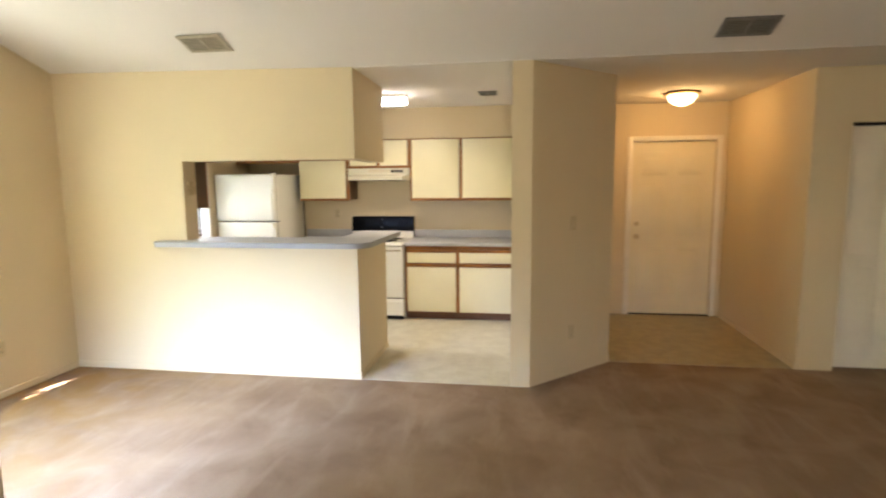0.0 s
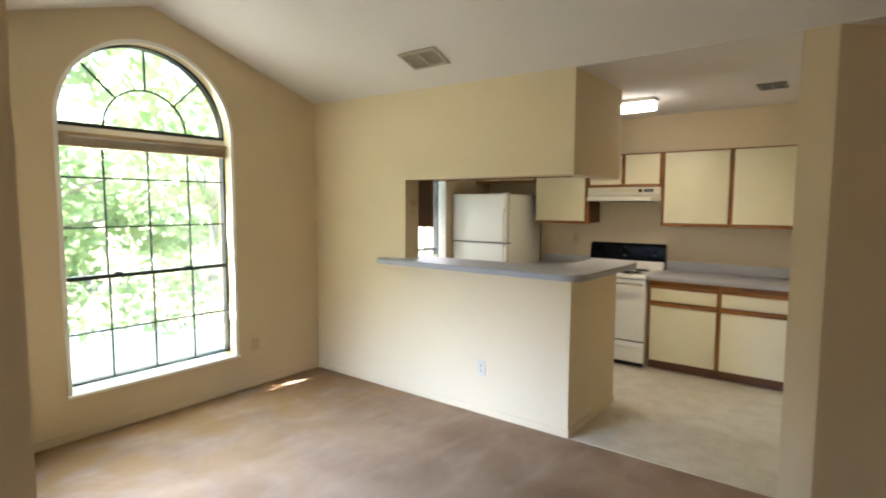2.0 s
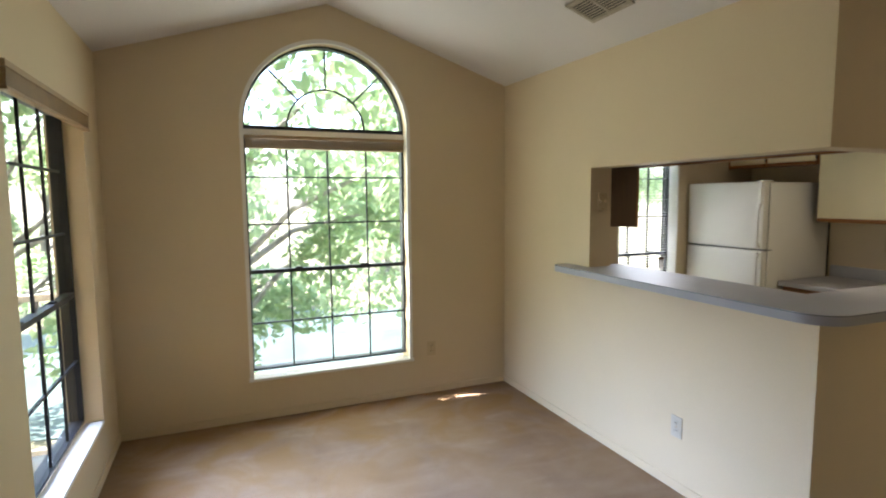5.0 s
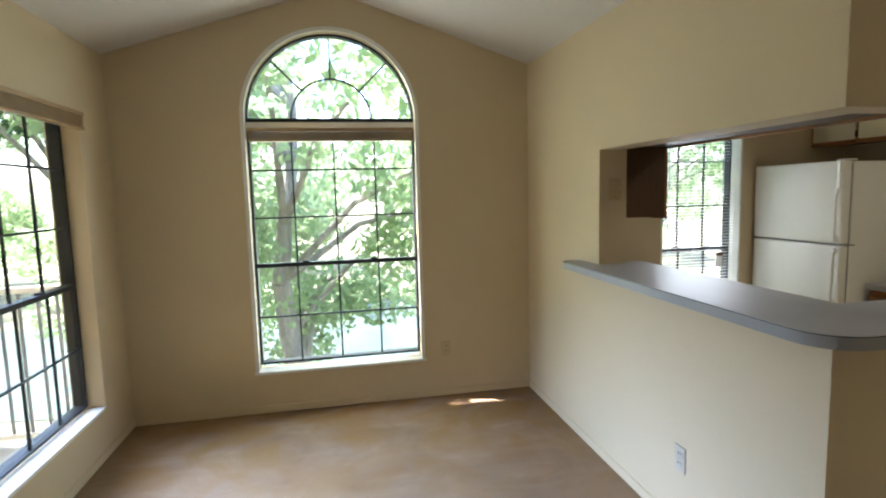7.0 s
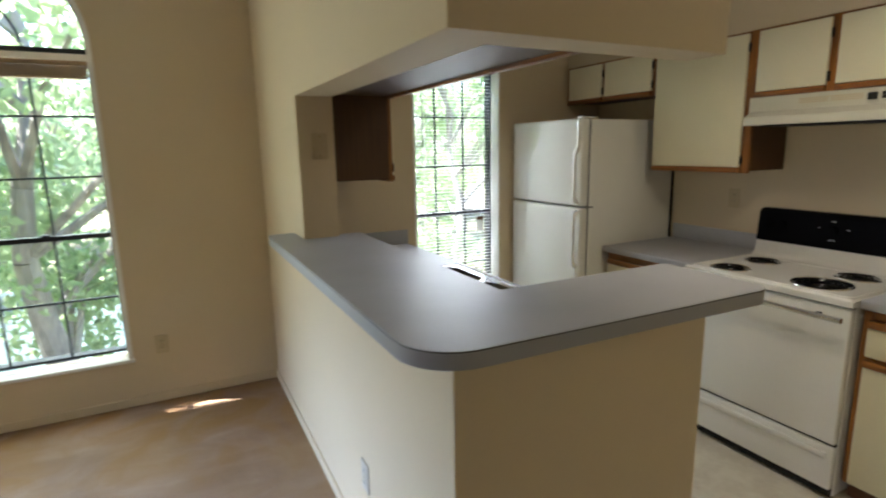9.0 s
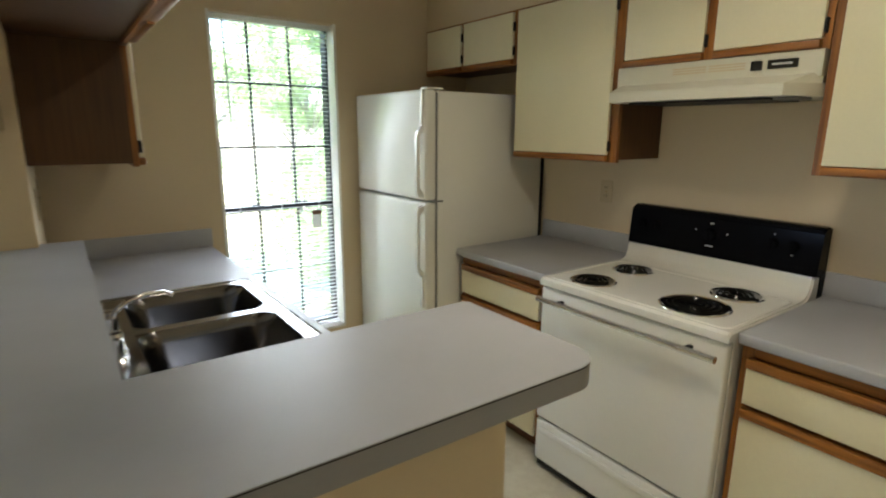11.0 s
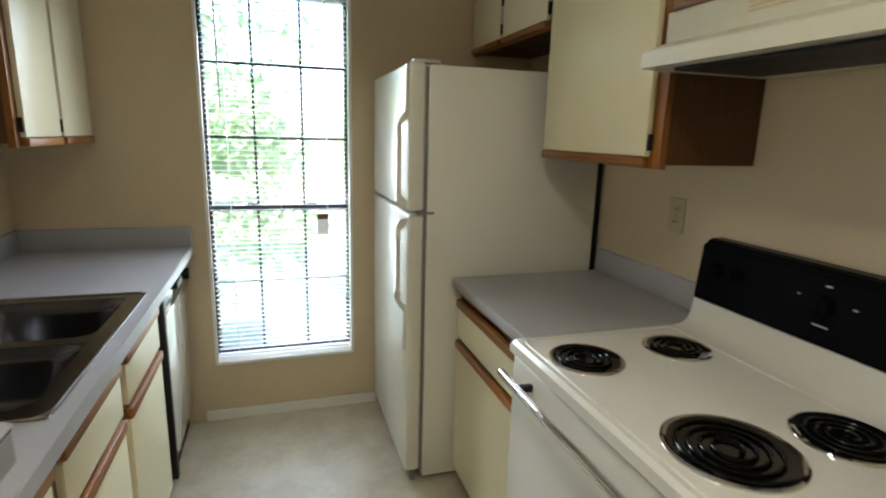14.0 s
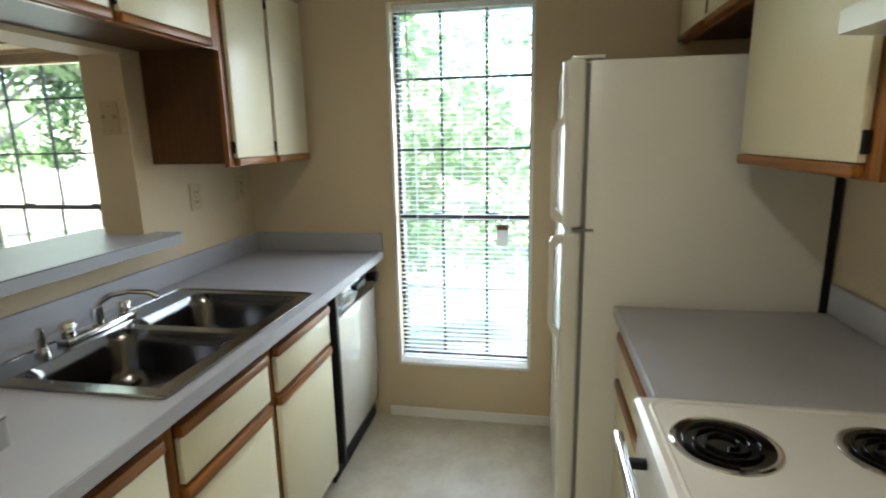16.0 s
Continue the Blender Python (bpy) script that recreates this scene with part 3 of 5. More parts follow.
bx(bm, XW - 0.02, XW + 0.006, AY1 - 0.004, AY1 + 0.022, AZ0 + 0.02, ARCH_Z)
part("casing", bm, M_WHITE, w1, "thin white edge trim of the arched opening")
part("window_sill", boxm(AXF, XW + 0.02, AY0 - 0.03, AY1 + 0.03, AZ0, AZ0 + 0.022, bevel=0.004), M_WHITE, w1, "white window sill")

w2 = sash_window("window_2", 1, 3.705, SX0 + 0.002, SX1 - 0.002, SZ0 + 0.03, SZ1 - 0.002, 1.06, 4, [1.403, 1.743], [0.68], "tall bronze sash window to the terrace", -1)
part("window_sill", boxm(SX0, SX1, 3.705, YS + 0.004, SZ0, SZ0 + 0.022, bevel=0.004), M_WHITE, w2, "white window sill with sun on it")
w3 = sash_window("window_3", 0, -1.286, KY0 + 0.002, KY1 - 0.002, KZ0 + 0.02, KZ1 - 0.002, 1.06, 3, [1.40, 1.74], [0.69], "tall narrow bronze kitchen window", -1)
part("window_sill", boxm(-1.286, KW + 0.004, KY0, KY1, KZ0, KZ0 + 0.016, bevel=0.003), M_WHITE, w3, "white window sill")
# White panel on the north jamb only: its daylight put into the colour.
part("jamb_liner", boxm(-1.285, KW - 0.013, KY1 - 0.008, KY1 - 0.001, KZ0 + 0.017, KZ1 - 0.001), M_WHITE, w3, "white panel for the daylight on one side of the recess")
bm = bmesh.new()
bx(bm, KW - 0.012, KW + 0.004, KY0 - 0.002, KY0 + 0.012, KZ0 + 0.016, KZ1)
bx(bm, KW - 0.012, KW + 0.004, KY1 - 0.012, KY1 + 0.002, KZ0 + 0.016, KZ1)
part("casing", bm, M_WHITE, w3, "thin white edge trim")


# raised blinds of the dining windows
def raised_blind(at, axis, a0, a1, z0, z1, d0, d1, label):
    t = thing("raised_blind", at, label, "window blind", "raised blinds")
    def b(s0, s1, u0, u1, e0, e1, bev=0.002):
        bm = bmesh.new()
        if axis == 0:
            bx(bm, e0, e1, s0, s1, u0, u1, bevel=bev, seg=1)
        else:
            bx(bm, s0, s1, e0, e1, u0, u1, bevel=bev, seg=1)
        return bm
    part("headrail", b(a0, a1, z1 - 0.025, z1, d0, d1), M_BLIND, t)
    n = 9
    for i in range(n):
        z = z0 + 0.012 + (z1 - 0.027 - z0 - 0.012) * i / n
        part("slat", b(a0 + 0.005, a1 - 0.005, z, z + 0.0035, d0 + 0.002, d1 - 0.002, 0.0), M_BLIND, t, smooth=False)
    part("bottom_rail", b(a0 + 0.004, a1 - 0.004, z0, z0 + 0.011, d0, d1), M_BLIND, t)
    return t


raised_blind((-1.545, yc, 1.95), 0, AY0 + 0.012, AY1 - 0.012, 1.94, 2.034, AXF + 0.012, AXF + 0.06, "tan slatted blind drawn up under the arch")
raised_blind((-0.51, 3.79, 1.95), 1, SX0 + 0.002, SX1 + 0.05, 1.965, 2.068, YS + 0.002, YS + 0.035, "tan slatted blind drawn up in the side window")

# open mini blind in the kitchen window
t = thing("mini_blind", (-1.2330, 7.945, KZ0), "white vinyl mini blind, lowered with slats open", "window blind")
part("headrail", boxm(-1.2580, -1.2280, KY0 + 0.012, KY1 - 0.012, KZ1 - 0.03, KZ1 - 0.004), M_SLAT, t)
part("bottom_rail", boxm(-1.2560, -1.2300, KY0 + 0.014, KY1 - 0.014, KZ0 + 0.025, KZ0 + 0.037, bevel=0.003), M_SLAT, t)
slat0 = None
zz = KZ0 + 0.06
while zz < KZ1 - 0.04:
    if slat0 is None:
        bm = bmesh.new()
        for k in range(2):
            x0, x1 = -1.2560 + 0.013 * k, -1.2430 + 0.013 * k
            d = (0.0, 0.0018, 0.0)
            v = [bm.verts.new(c) for c in ((x0, KY0 + 0.014, zz + d[k]), (x0, KY1 - 0.014, zz + d[k]), (x1, KY1 - 0.014, zz + d[k + 1]), (x1, KY0 + 0.014, zz + d[k + 1]))]
            bm.faces.new(v)
        slat0 = part("slat", bm, M_SLAT, t)
        zs0 = zz
    else:
        o = slat0.copy()
        scene.collection.objects.link(o)
        o.location = slat0.location + Vector((0, 0, zz - zs0))
    zz += 0.0235
for y in (7.715, 7.945, 8.17):
    bm = bmesh.new()
    cyl(bm, (-1.2570, y, KZ0 + 0.03), (-1.2570, y, KZ1 - 0.01), 0.0012, 5)
    cyl(bm, (-1.2290, y, KZ0 + 0.03), (-1.2290, y, KZ1 - 0.01), 0.0012, 5)
    part("ladder_cord", bm, M_SLAT, t)
bm = bmesh.new()
cyl(bm, (-1.2180, 7.69, KZ1 - 0.03), (-1.2130, 7.695, 1.53), 0.004, 8)
part("tilt_wand", bm, M_GREY, t, "thin clear tilt wand")
tg = thing("hang_tag", (-1.2180, 8.14, 0.94), "small pale warning tag hanging on the blind cord", "tag")
part("card", boxm(-1.2210, -1.2180, 8.115, 8.17, 0.93, 1.01, bevel=0.001, seg=1), M_CARD, tg)
part("header", boxm(-1.2235, -1.2155, 8.115, 8.17, 1.01, 1.035, bevel=0.001, seg=1), M_TOE, tg, "brown printed header")


# ---- doors ----
def hinge_knob(parent, x, y, z, m):
    bm = bmesh.new()
    cyl(bm, (x, y, z), (x, y - 0.008, z), 0.032, 20)
    cyl(bm, (x, y - 0.008, z), (x, y - 0.04, z), 0.011, 14)
    part("rose", bm, m, parent)
    bm = bmesh.new()
    bmesh.ops.create_uvsphere(bm, u_segments=18, v_segments=12, radius=0.027, matrix=Matrix.Translation((x, y - 0.055, z)) @ Matrix.Diagonal((1, 0.8, 1, 1)))
    part("door_knob", bm, m, parent, "round brass knob")


d1 = tagged(new("door_1"), "cream six-panel entry door, closed", kind="structure")
d1.location = (4.05, YD, 0)
BASE[d1] = Vector(d1.location)
part("slab", boxm(DX0 + 0.004, DX1 - 0.004, YD + 0.025, YD + 0.065, 0.012, DZ1 - 0.004), M_DOOR, d1)
pw = (DX1 - DX0 - 0.36) / 2
for px in (DX0 + 0.12, DX0 + 0.24 + pw):
    for z0, z1 in ((0.22, 0.80), (0.94, 1.52), (1.64, 1.86)):
        bm = bmesh.new()
        bx(bm, px, px + pw, YD + 0.017, YD + 0.026, z0, z1, bevel=0.006)
        bx(bm, px + 0.03, px + pw - 0.03, YD + 0.010, YD + 0.022, z0 + 0.03, z1 - 0.03, bevel=0.009)
        part("raised_panel", bm, M_DOOR, d1)
hinge_knob(d1, DX0 + 0.07, YD + 0.025, 0.93, M_IVORY)
bm = bmesh.new()
cyl(bm, (DX0 + 0.07, YD + 0.025, 1.08), (DX0 + 0.07, YD + 0.005, 1.08), 0.028, 20)
part("deadbolt", bm, M_IVORY, d1, "round deadbolt")
bm = bmesh.new()
bx(bm, DX0 - 0.06, DX0, YD - 0.014, YD, 0.0, DZ1 + 0.055, bevel=0.004)
bx(bm, DX1, DX1 + 0.06, YD - 0.014, YD, 0.0, DZ1 + 0.055, bevel=0.004)
bx(bm, DX0, DX1, YD - 0.014, YD, DZ1, DZ1 + 0.055, bevel=0.004)
part("casing", bm, M_TRIM, d1, "cream painted door casing")
part("threshold", boxm(DX0, DX1, YD - 0.02, YD + 0.07, 0.004, 0.014, bevel=0.002), M_BLKM, d1, "dark metal threshold")
structure("outer_door_backing", boxm(DX0 - 0.1, DX1 + 0.1, YD + 0.16, YD + 0.2, -0.1, 2.2), M_WALL)

d2 = tagged(new("door_2"), "white bifold closet door, closed", kind="structure")
d2.location = (CX0, YCL + 0.08, 0)
BASE[d2] = Vector(d2.location)
for i in range(4):
    x0 = CX0 + 0.006 + i * 0.298
    p = part("leaf", boxm(x0, x0 + 0.294, YCL + 0.05, YCL + 0.08, 0.02, 1.995, bevel=0.003), M_TRIM, d2)
    for z0, z1 in ((0.12, 0.86), (0.98, 1.86)):
        part("raised_panel", boxm(x0 + 0.045, x0 + 0.249, YCL + 0.042, YCL + 0.053, z0, z1, bevel=0.006), M_TRIM, p)
part("track", boxm(CX0, CX1, YCL + 0.04, YCL + 0.09, 1.997, 2.018), M_BLKM, d2, "dark metal head track")


# ---- cabinets ----
def pull(bm_name, parent, x0, x1, y0, y1, z0, z1):
    part(bm_name, boxm(x0, x1, y0, y1, z0, z1, bevel=0.005), M_OAKX, parent, "oak edge strip")


def frame_parts(t, x0, x1, Y, fronts, z0, z1, rails):
    """The oak face frame: stiles between and beside the doors, and rails."""
    mids = [(a[1] + b[0]) / 2 for a, b in zip(fronts, fronts[1:])]
    spans = [(x0, fronts[0][0] + 0.012)] + [(m - 0.025, m + 0.025) for m in mids] + [(fronts[-1][1] - 0.012, x1)]
    for a, b in spans:
        part("face_stile", boxm(a, b, *Y(0.0, 0.02), z0, z1), M_OAKZ, t, "oak face frame stile")
    for a, b in rails:
        part("face_rail", boxm(x0 + 0.001, x1 - 0.001, *Y(0.002, 0.019), a, b), M_OAKX, t, "oak face frame rail")


def base_unit(x0, x1, yf, yw, fronts, label, s=1, body_top=0.862):
    """A base cabinet. yf: the face's plane, yw: the wall behind; s=1 looks to -y, s=-1 to +y. fronts: (x0, x1) of each bay."""
    t = thing("base_cabinet", ((x0 + x1) / 2, (yf + yw) / 2, 0.0), label, "kitchen cabinet", "base cabinets")
    def Y(a, b):
        return (min(yf + s * a, yf + s * b), max(yf + s * a, yf + s * b))
    yb = Y(0.02, abs(yw - yf) - 0.002)
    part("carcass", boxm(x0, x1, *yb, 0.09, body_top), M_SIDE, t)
    part("kickboard", boxm(x0, x1, *Y(0.055, 0.07), 0.004, 0.09), M_TOE, t, "dark stained kickboard")
    frame_parts(t, x0, x1, Y, fronts, 0.09, 0.862, ((0.09, 0.115), (0.63, 0.672), (0.822, 0.862)))
    for a, b in fronts:
        d = part("drawer_front", boxm(a, b, *Y(-0.018, -0.0005), 0.67, 0.788, bevel=0.003), M_LAM, t, "cream laminate drawer front")
        part("edge_strip", boxm(a, b, *Y(-0.026, -0.0005), 0.79, 0.822, bevel=0.006), M_OAKX, d, "oak finger-pull strip")
        d = part("door", boxm(a, b, *Y(-0.018, -0.0005), 0.10, 0.622, bevel=0.003), M_LAM, t, "cream laminate door")
        part("edge_strip", boxm(a, b, *Y(-0.026, -0.0005), 0.624, 0.657, bevel=0.006), M_OAKX, d, "oak finger-pull strip")
    return t


def wall_unit(x0, x1, yf, yw, z0, z1, fronts, label, s=1):
    t = thing("wall_cabinet", ((x0 + x1) / 2, (yf + yw) / 2, z0), label, "kitchen cabinet", "wall cabinets")
    def Y(a, b):
        return (min(yf + s * a, yf + s * b), max(yf + s * a, yf + s * b))
    yb = Y(0.02, abs(yw - yf) - 0.002)
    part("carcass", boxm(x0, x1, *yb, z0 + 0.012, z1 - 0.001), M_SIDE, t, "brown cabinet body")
    frame_parts(t, x0, x1, Y, fronts, z0, z1, ((z0, z0 + 0.035), (z1 - 0.03, z1)))
    for a, b in fronts:
        d = part("door", boxm(a, b, *Y(-0.018, -0.0005), z0 + 0.032, z1 - 0.012, bevel=0.003), M_LAM, t, "cream laminate door")
        part("edge_strip", boxm(a, b, *Y(-0.026, -0.0005), z0 + 0.003, z0 + 0.030, bevel=0.006), M_OAKX, d, "oak finger-pull strip")
        for hz in (z0 + 0.07, z1 - 0.08):
            part("hinge", boxm(b + 0.001, b + 0.010, *Y(-0.016, -0.001), hz - 0.022, hz + 0.022, bevel=0.002, seg=1), M_BLKM, d, "small dark hinge")
    return t


YF, YUF, YSF, YSU = 8.60, 8.90, 7.49, 7.180
UZ0, UZ1 = 1.365, 2.09
wall_unit(KW + 0.003, -0.355, YUF, YN, 1.825, UZ1, [(-1.15, -0.815), (-0.785, -0.385)], "short oak-framed cabinet with cream doors above the fridge")
wall_unit(-0.352, 0.276, YUF, YN, UZ0, UZ1, [(-0.345, 0.234)], "oak-framed wall cabinet with one cream door, between fridge and hood")
wall_unit(0.279, 1.018, YUF, YN, 1.750, UZ1, [(0.291, 0.622), (0.662, 0.998)], "short oak-framed cabinet with two cream doors above the hood")
wall_unit(1.021, KX - 0.003, YUF, YN, UZ0, UZ1, [(1.05, 1.61), (1.65, 2.235)], "oak-framed wall cabinet with two cream doors, beside the hood")
wall_unit(KW + 0.003, -0.485, YSU, YB2, UZ0, UZ1, [(-1.145, -0.835), (-0.805, -0.515)], "oak-framed wall cabinet with two cream doors above the dishwasher", s=-1)
wall_unit(-0.482, PENX0 - 0.003, YSU, YB2, 1.775, UZ1, [(-0.42, -0.01), (0.025, 0.44), (0.475, 0.89)], "short oak-framed cabinet with cream doors above the bar opening", s=-1)

base_unit(-0.400, 0.216, YF, YN, [(-0.388, 0.165)], "cream and oak base cabinet with one drawer, beside the fridge")
base_unit(1.016, KX - 0.003, YF, YN, [(1.04, 1.605), (1.645, 2.235)], "cream and oak base cabinet with two drawers, beside the stove")
base_unit(-0.568, PENX0 - 0.003, YSF, YB2, [(-0.535, -0.104), (-0.050, 0.358), (0.412, 0.86)], "cream and oak base cabinet under the sink", s=-1, body_top=0.72)


# ---- worktops ----
def holed_slab(bm, xs, ys, holes, z0, z1):
    """A slab over a grid of cells, with some cells left open."""
    v = {}
    def p(i, j, k):
        if (i, j, k) not in v:
            v[i, j, k] = bm.verts.new((xs[i], ys[j], (z0, z1)[k]))
        return v[i, j, k]
    nx, ny = len(xs) - 1, len(ys) - 1
    solid = lambda i, j: 0 <= i < nx and 0 <= j < ny and (i, j) not in holes
    for i in range(nx):
        for j in range(ny):
            if not solid(i, j):
                continue
            bm.faces.new((p(i, j, 1), p(i + 1, j, 1), p(i + 1, j + 1, 1), p(i, j + 1, 1)))
            bm.faces.new((p(i, j + 1, 0), p(i + 1, j + 1, 0), p(i + 1, j, 0), p(i, j, 0)))
            for di, dj, a, b in ((0, -1, (i, j), (i + 1, j)), (1, 0, (i + 1, j), (i + 1, j + 1)), (0, 1, (i + 1, j + 1), (i, j + 1)), (-1, 0, (i, j + 1), (i, j))):
                if not solid(i + di, j + dj):
                    bm.faces.new((p(*a, 0), p(*b, 0), p(*b, 1), p(*a, 1)))


def worktop(name, x0, x1, y0, y1, label, splash, hole=None):
    t = thing(name, ((x0 + x1) / 2, (y0 + y1) / 2, 0.864), label, "kitchen worktop")
    bm = bmesh.new()
    if hole:
        a, b, c, d = hole
        holed_slab(bm, (x0, a, b, x1), (y0, c, d, y1), {(1, 1)}, 0.864, 0.902)
        es = [e for e in bm.edges if all(q.co.y > y1 - 1e-4 and q.co.z > 0.9 for q in e.verts)]
        bmesh.ops.bevel(bm, geom=es, offset=0.007, segments=3, affect="EDGES")
    else:
        bx(bm, x0, x1, y0, y1, 0.864, 0.902, bevel=0.007, seg=3)
    part("slab", bm, M_TOP, t)
    for s in splash:
        part("backsplash", boxm(*s, 0.902, 0.995, bevel=0.004), M_TOP, t, "low grey upstand")
    return t


worktop("worktop_by_fridge", -0.415, 0.219, 8.563, YN - 0.001, "grey laminate worktop with upstand between fridge and stove", [(-0.415, 0.219, YN - 0.021, YN - 0.001)])
worktop("worktop_by_stove", 1.013, KX - 0.001, 8.563, YN - 0.001, "grey laminate worktop with upstand beside the stove", [(1.013, KX - 0.001, YN - 0.021, YN - 0.001)])
worktop("worktop_sink", KW + 0.001, PENX0 - 0.001, YB2 + 0.001, 7.545, "grey laminate worktop with upstand round the steel sink",
        [(KW + 0.021, PENX0 - 0.001, YB2 + 0.001, YB2 + 0.021), (KW + 0.001, KW + 0.021, YB2 + 0.001, 7.545)], hole=(-0.40, 0.37, 6.99, 7.47))

# the L-shaped bar top
def rounded(points, radii, seg=8):
    out = []
    n = len(points)
    for i, p in enumerate(points):
        r = radii[i]
        if not r:
            out.append(p)
            continue
        p, a, c = Vector(p), Vector(points[i - 1]), Vector(points[(i + 1) % n])
        u, v = (a - p).normalized(), (c - p).normalized()
        ctr = p + (u + v) * r
        a0 = math.atan2(-v.y, -v.x)
        a1 = math.atan2(-u.y, -u.x)
        d = (a1 - a0 + math.pi) % math.tau - math.pi
        arc = [(ctr.x + r * math.cos(a0 + d * k / seg), ctr.y + r * math.sin(a0 + d * k / seg)) for k in range(seg + 1)]
        out += arc
    return out


t = thing("bar_top", (0.6, 6.8, BARZ - 0.045), "grey laminate L-shaped bar top with rounded corners on the half wall", "bar counter")
pts = [(-0.62, 6.558), (1.178, 6.558), (1.200, 7.65), (0.82, 7.65), (0.82, 6.978), (-0.45, 6.978), (-0.45, YB2 + 0.001), (OPX + 0.001, YB2 + 0.001), (OPX + 0.001, YB - 0.001), (-0.62, YB - 0.001)]
pts = rounded(pts, [0.05, 0.14, 0.06, 0.015, 0, 0.01, 0, 0, 0, 0])
bm = bmesh.new()
prism(bm, pts, 2, BARZ - 0.042, BARZ - 0.0045)
part("edge_band", bm, M_TOPEDGE, t, "grey laminate edge")
bm = bmesh.new()
prism(bm, pts, 2, BARZ - 0.0044, BARZ - 0.0021)
part("edge_seam", bm, M_BLKM, t, "thin dark seam under the laminate sheet")
bm = bmesh.new()
prism(bm, pts, 2, BARZ - 0.002, BARZ)
part("top_sheet", bm, M_TOP, t, "grey speckled laminate surface")


# ---- sink and faucet ----
t = thing("sink", (0.02, 7.215, 0.902), "double-bowl stainless steel sink set in the worktop", "sink")
bm = bmesh.new()
SX, SY = (-0.42, 0.388), (6.955, 7.508)
bowls = ((-0.375, -0.035), (0.005, 0.345))
by0, by1, zr = 7.06, 7.462, 0.907
holed_slab(bm, (SX[0], *bowls[0], *bowls[1], SX[1]), (SY[0], by0, by1, SY[1]), {(1, 1), (3, 1)}, 0.9025, zr)
part("rim", bm, M_RIM, t, "satin steel rim and faucet ledge")
for a, b in bowls:
    bm = bmesh.new()
    rings = []
    for inset, z, r in ((0.0, zr, 0.001), (0.0, zr - 0.001, 0.06), (0.008, zr - 0.014, 0.065), (0.014, zr - 0.04, 0.07), (0.022, zr - 0.11, 0.075), (0.034, zr - 0.145, 0.08), (0.05, zr - 0.16, 0.08), (0.08, zr - 0.166, 0.07)):
        loop = rounded([(a + inset, by0 + inset), (b - inset, by0 + inset), (b - inset, by1 - inset), (a + inset, by1 - inset)], [max(r, 0.001)] * 4, 6)
        rings.append([bm.verts.new((x, y, z)) for x, y in loop])
    for p, q in zip(rings, rings[1:]):
        for k in range(len(p)):
            bm.faces.new((p[k], p[(k + 1) % len(p)], q[(k + 1) % len(p)], q[k]))
    bm.faces.new(rings[-1])
    bmesh.ops.recalc_face_normals(bm, faces=bm.faces)
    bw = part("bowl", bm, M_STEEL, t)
    bm = bmesh.new()
    cx, cy = (a + b) / 2, (by0 + by1) / 2
    lathe(bm, [(0.0, zr - 0.161), (0.02, zr - 0.161), (0.036, zr - 0.158), (0.042, zr - 0.162)], (cx, cy), 20)
    part("drain", bm, M_CHROME, bw, "round chrome drain")
bm = bmesh.new()
for r_ in range(1):
    tube(bm, [(x, y, zr) for x, y in rounded([(SX[0], SY[0]), (SX[1], SY[0]), (SX[1], SY[1]), (SX[0], SY[1])], [0.03] * 4, 4)], 0.004, 6, closed=True)
part("rolled_edge", bm, M_RIM, t, "bright rolled rim edge")

t = thing("faucet", (0.02, 7.005, zr), "low chrome two-handle kitchen faucet behind the sink", "faucet")
part("deck_plate", boxm(-0.11, 0.15, 6.980, 7.030, zr, zr + 0.018, bevel=0.006), M_CHROME, t)
bm = bmesh.new()
cyl(bm, (0.02, 7.005, zr + 0.02), (0.02, 7.005, zr + 0.07), 0.018, 16)
tube(bm, [(0.02, 7.005, zr + 0.06), (0.018, 7.018, zr + 0.085), (0.008, 7.050, zr + 0.106), (-0.010, 7.100, zr + 0.114), (-0.028, 7.150, zr + 0.108), (-0.036, 7.175, zr + 0.092)], 0.0085, 12)
part("spout", bm, M_CHROME, t)
for x in (-0.085, 0.125):
    bm = bmesh.new()
    lathe(bm, [(0.019, zr + 0.02), (0.021, zr + 0.035), (0.016, zr + 0.042), (0.024, zr + 0.048), (0.020, zr + 0.060), (0.0, zr + 0.062)], (x, 7.005), 12)
    part("handle", bm, M_CHROME, t, "small chrome tap handle")
bm = bmesh.new()
lathe(bm, [(0.018, zr), (0.02, zr + 0.01), (0.012, zr + 0.02), (0.011, zr + 0.07), (0.0, zr + 0.075)], (0.21, 7.005), 14)
sp = thing("side_sprayer", (0.21, 7.005, zr), "chrome sprayer beside the faucet", "sink sprayer")
part("body", bm, M_CHROME, sp)


# ---- dishwasher ----
t = thing("dishwasher", (-0.87, 7.15, 0.0), "white-fronted dishwasher with black control strip and trim", "dishwasher")
dx0, dx1, dy = KW + 0.02, -0.574, 7.485
part("body", boxm(dx0 + 0.005, dx1 - 0.003, 6.89, dy - 0.02, 0.10, 0.860), M_BLKM, t)
part("surround", boxm(dx0, dx1, dy - 0.02, dy + 0.006, 0.10, 0.860, bevel=0.003), M_BLKM, t, "black trim frame")
part("door_panel", boxm(dx0 + 0.026, dx1 - 0.034, dy + 0.004, dy + 0.02, 0.135, 0.728, bevel=0.004), M_GLOSSW, t, "white door panel")
cp = part("control_panel", boxm(dx0 + 0.004, dx1 - 0.004, dy + 0.004, dy + 0.028, 0.742, 0.845, bevel=0.008), M_BLACK, t, "black gloss control panel")
part("latch", boxm(-0.93, -0.81, dy + 0.028, dy + 0.046, 0.80, 0.828, bevel=0.005), M_BLKM, cp)
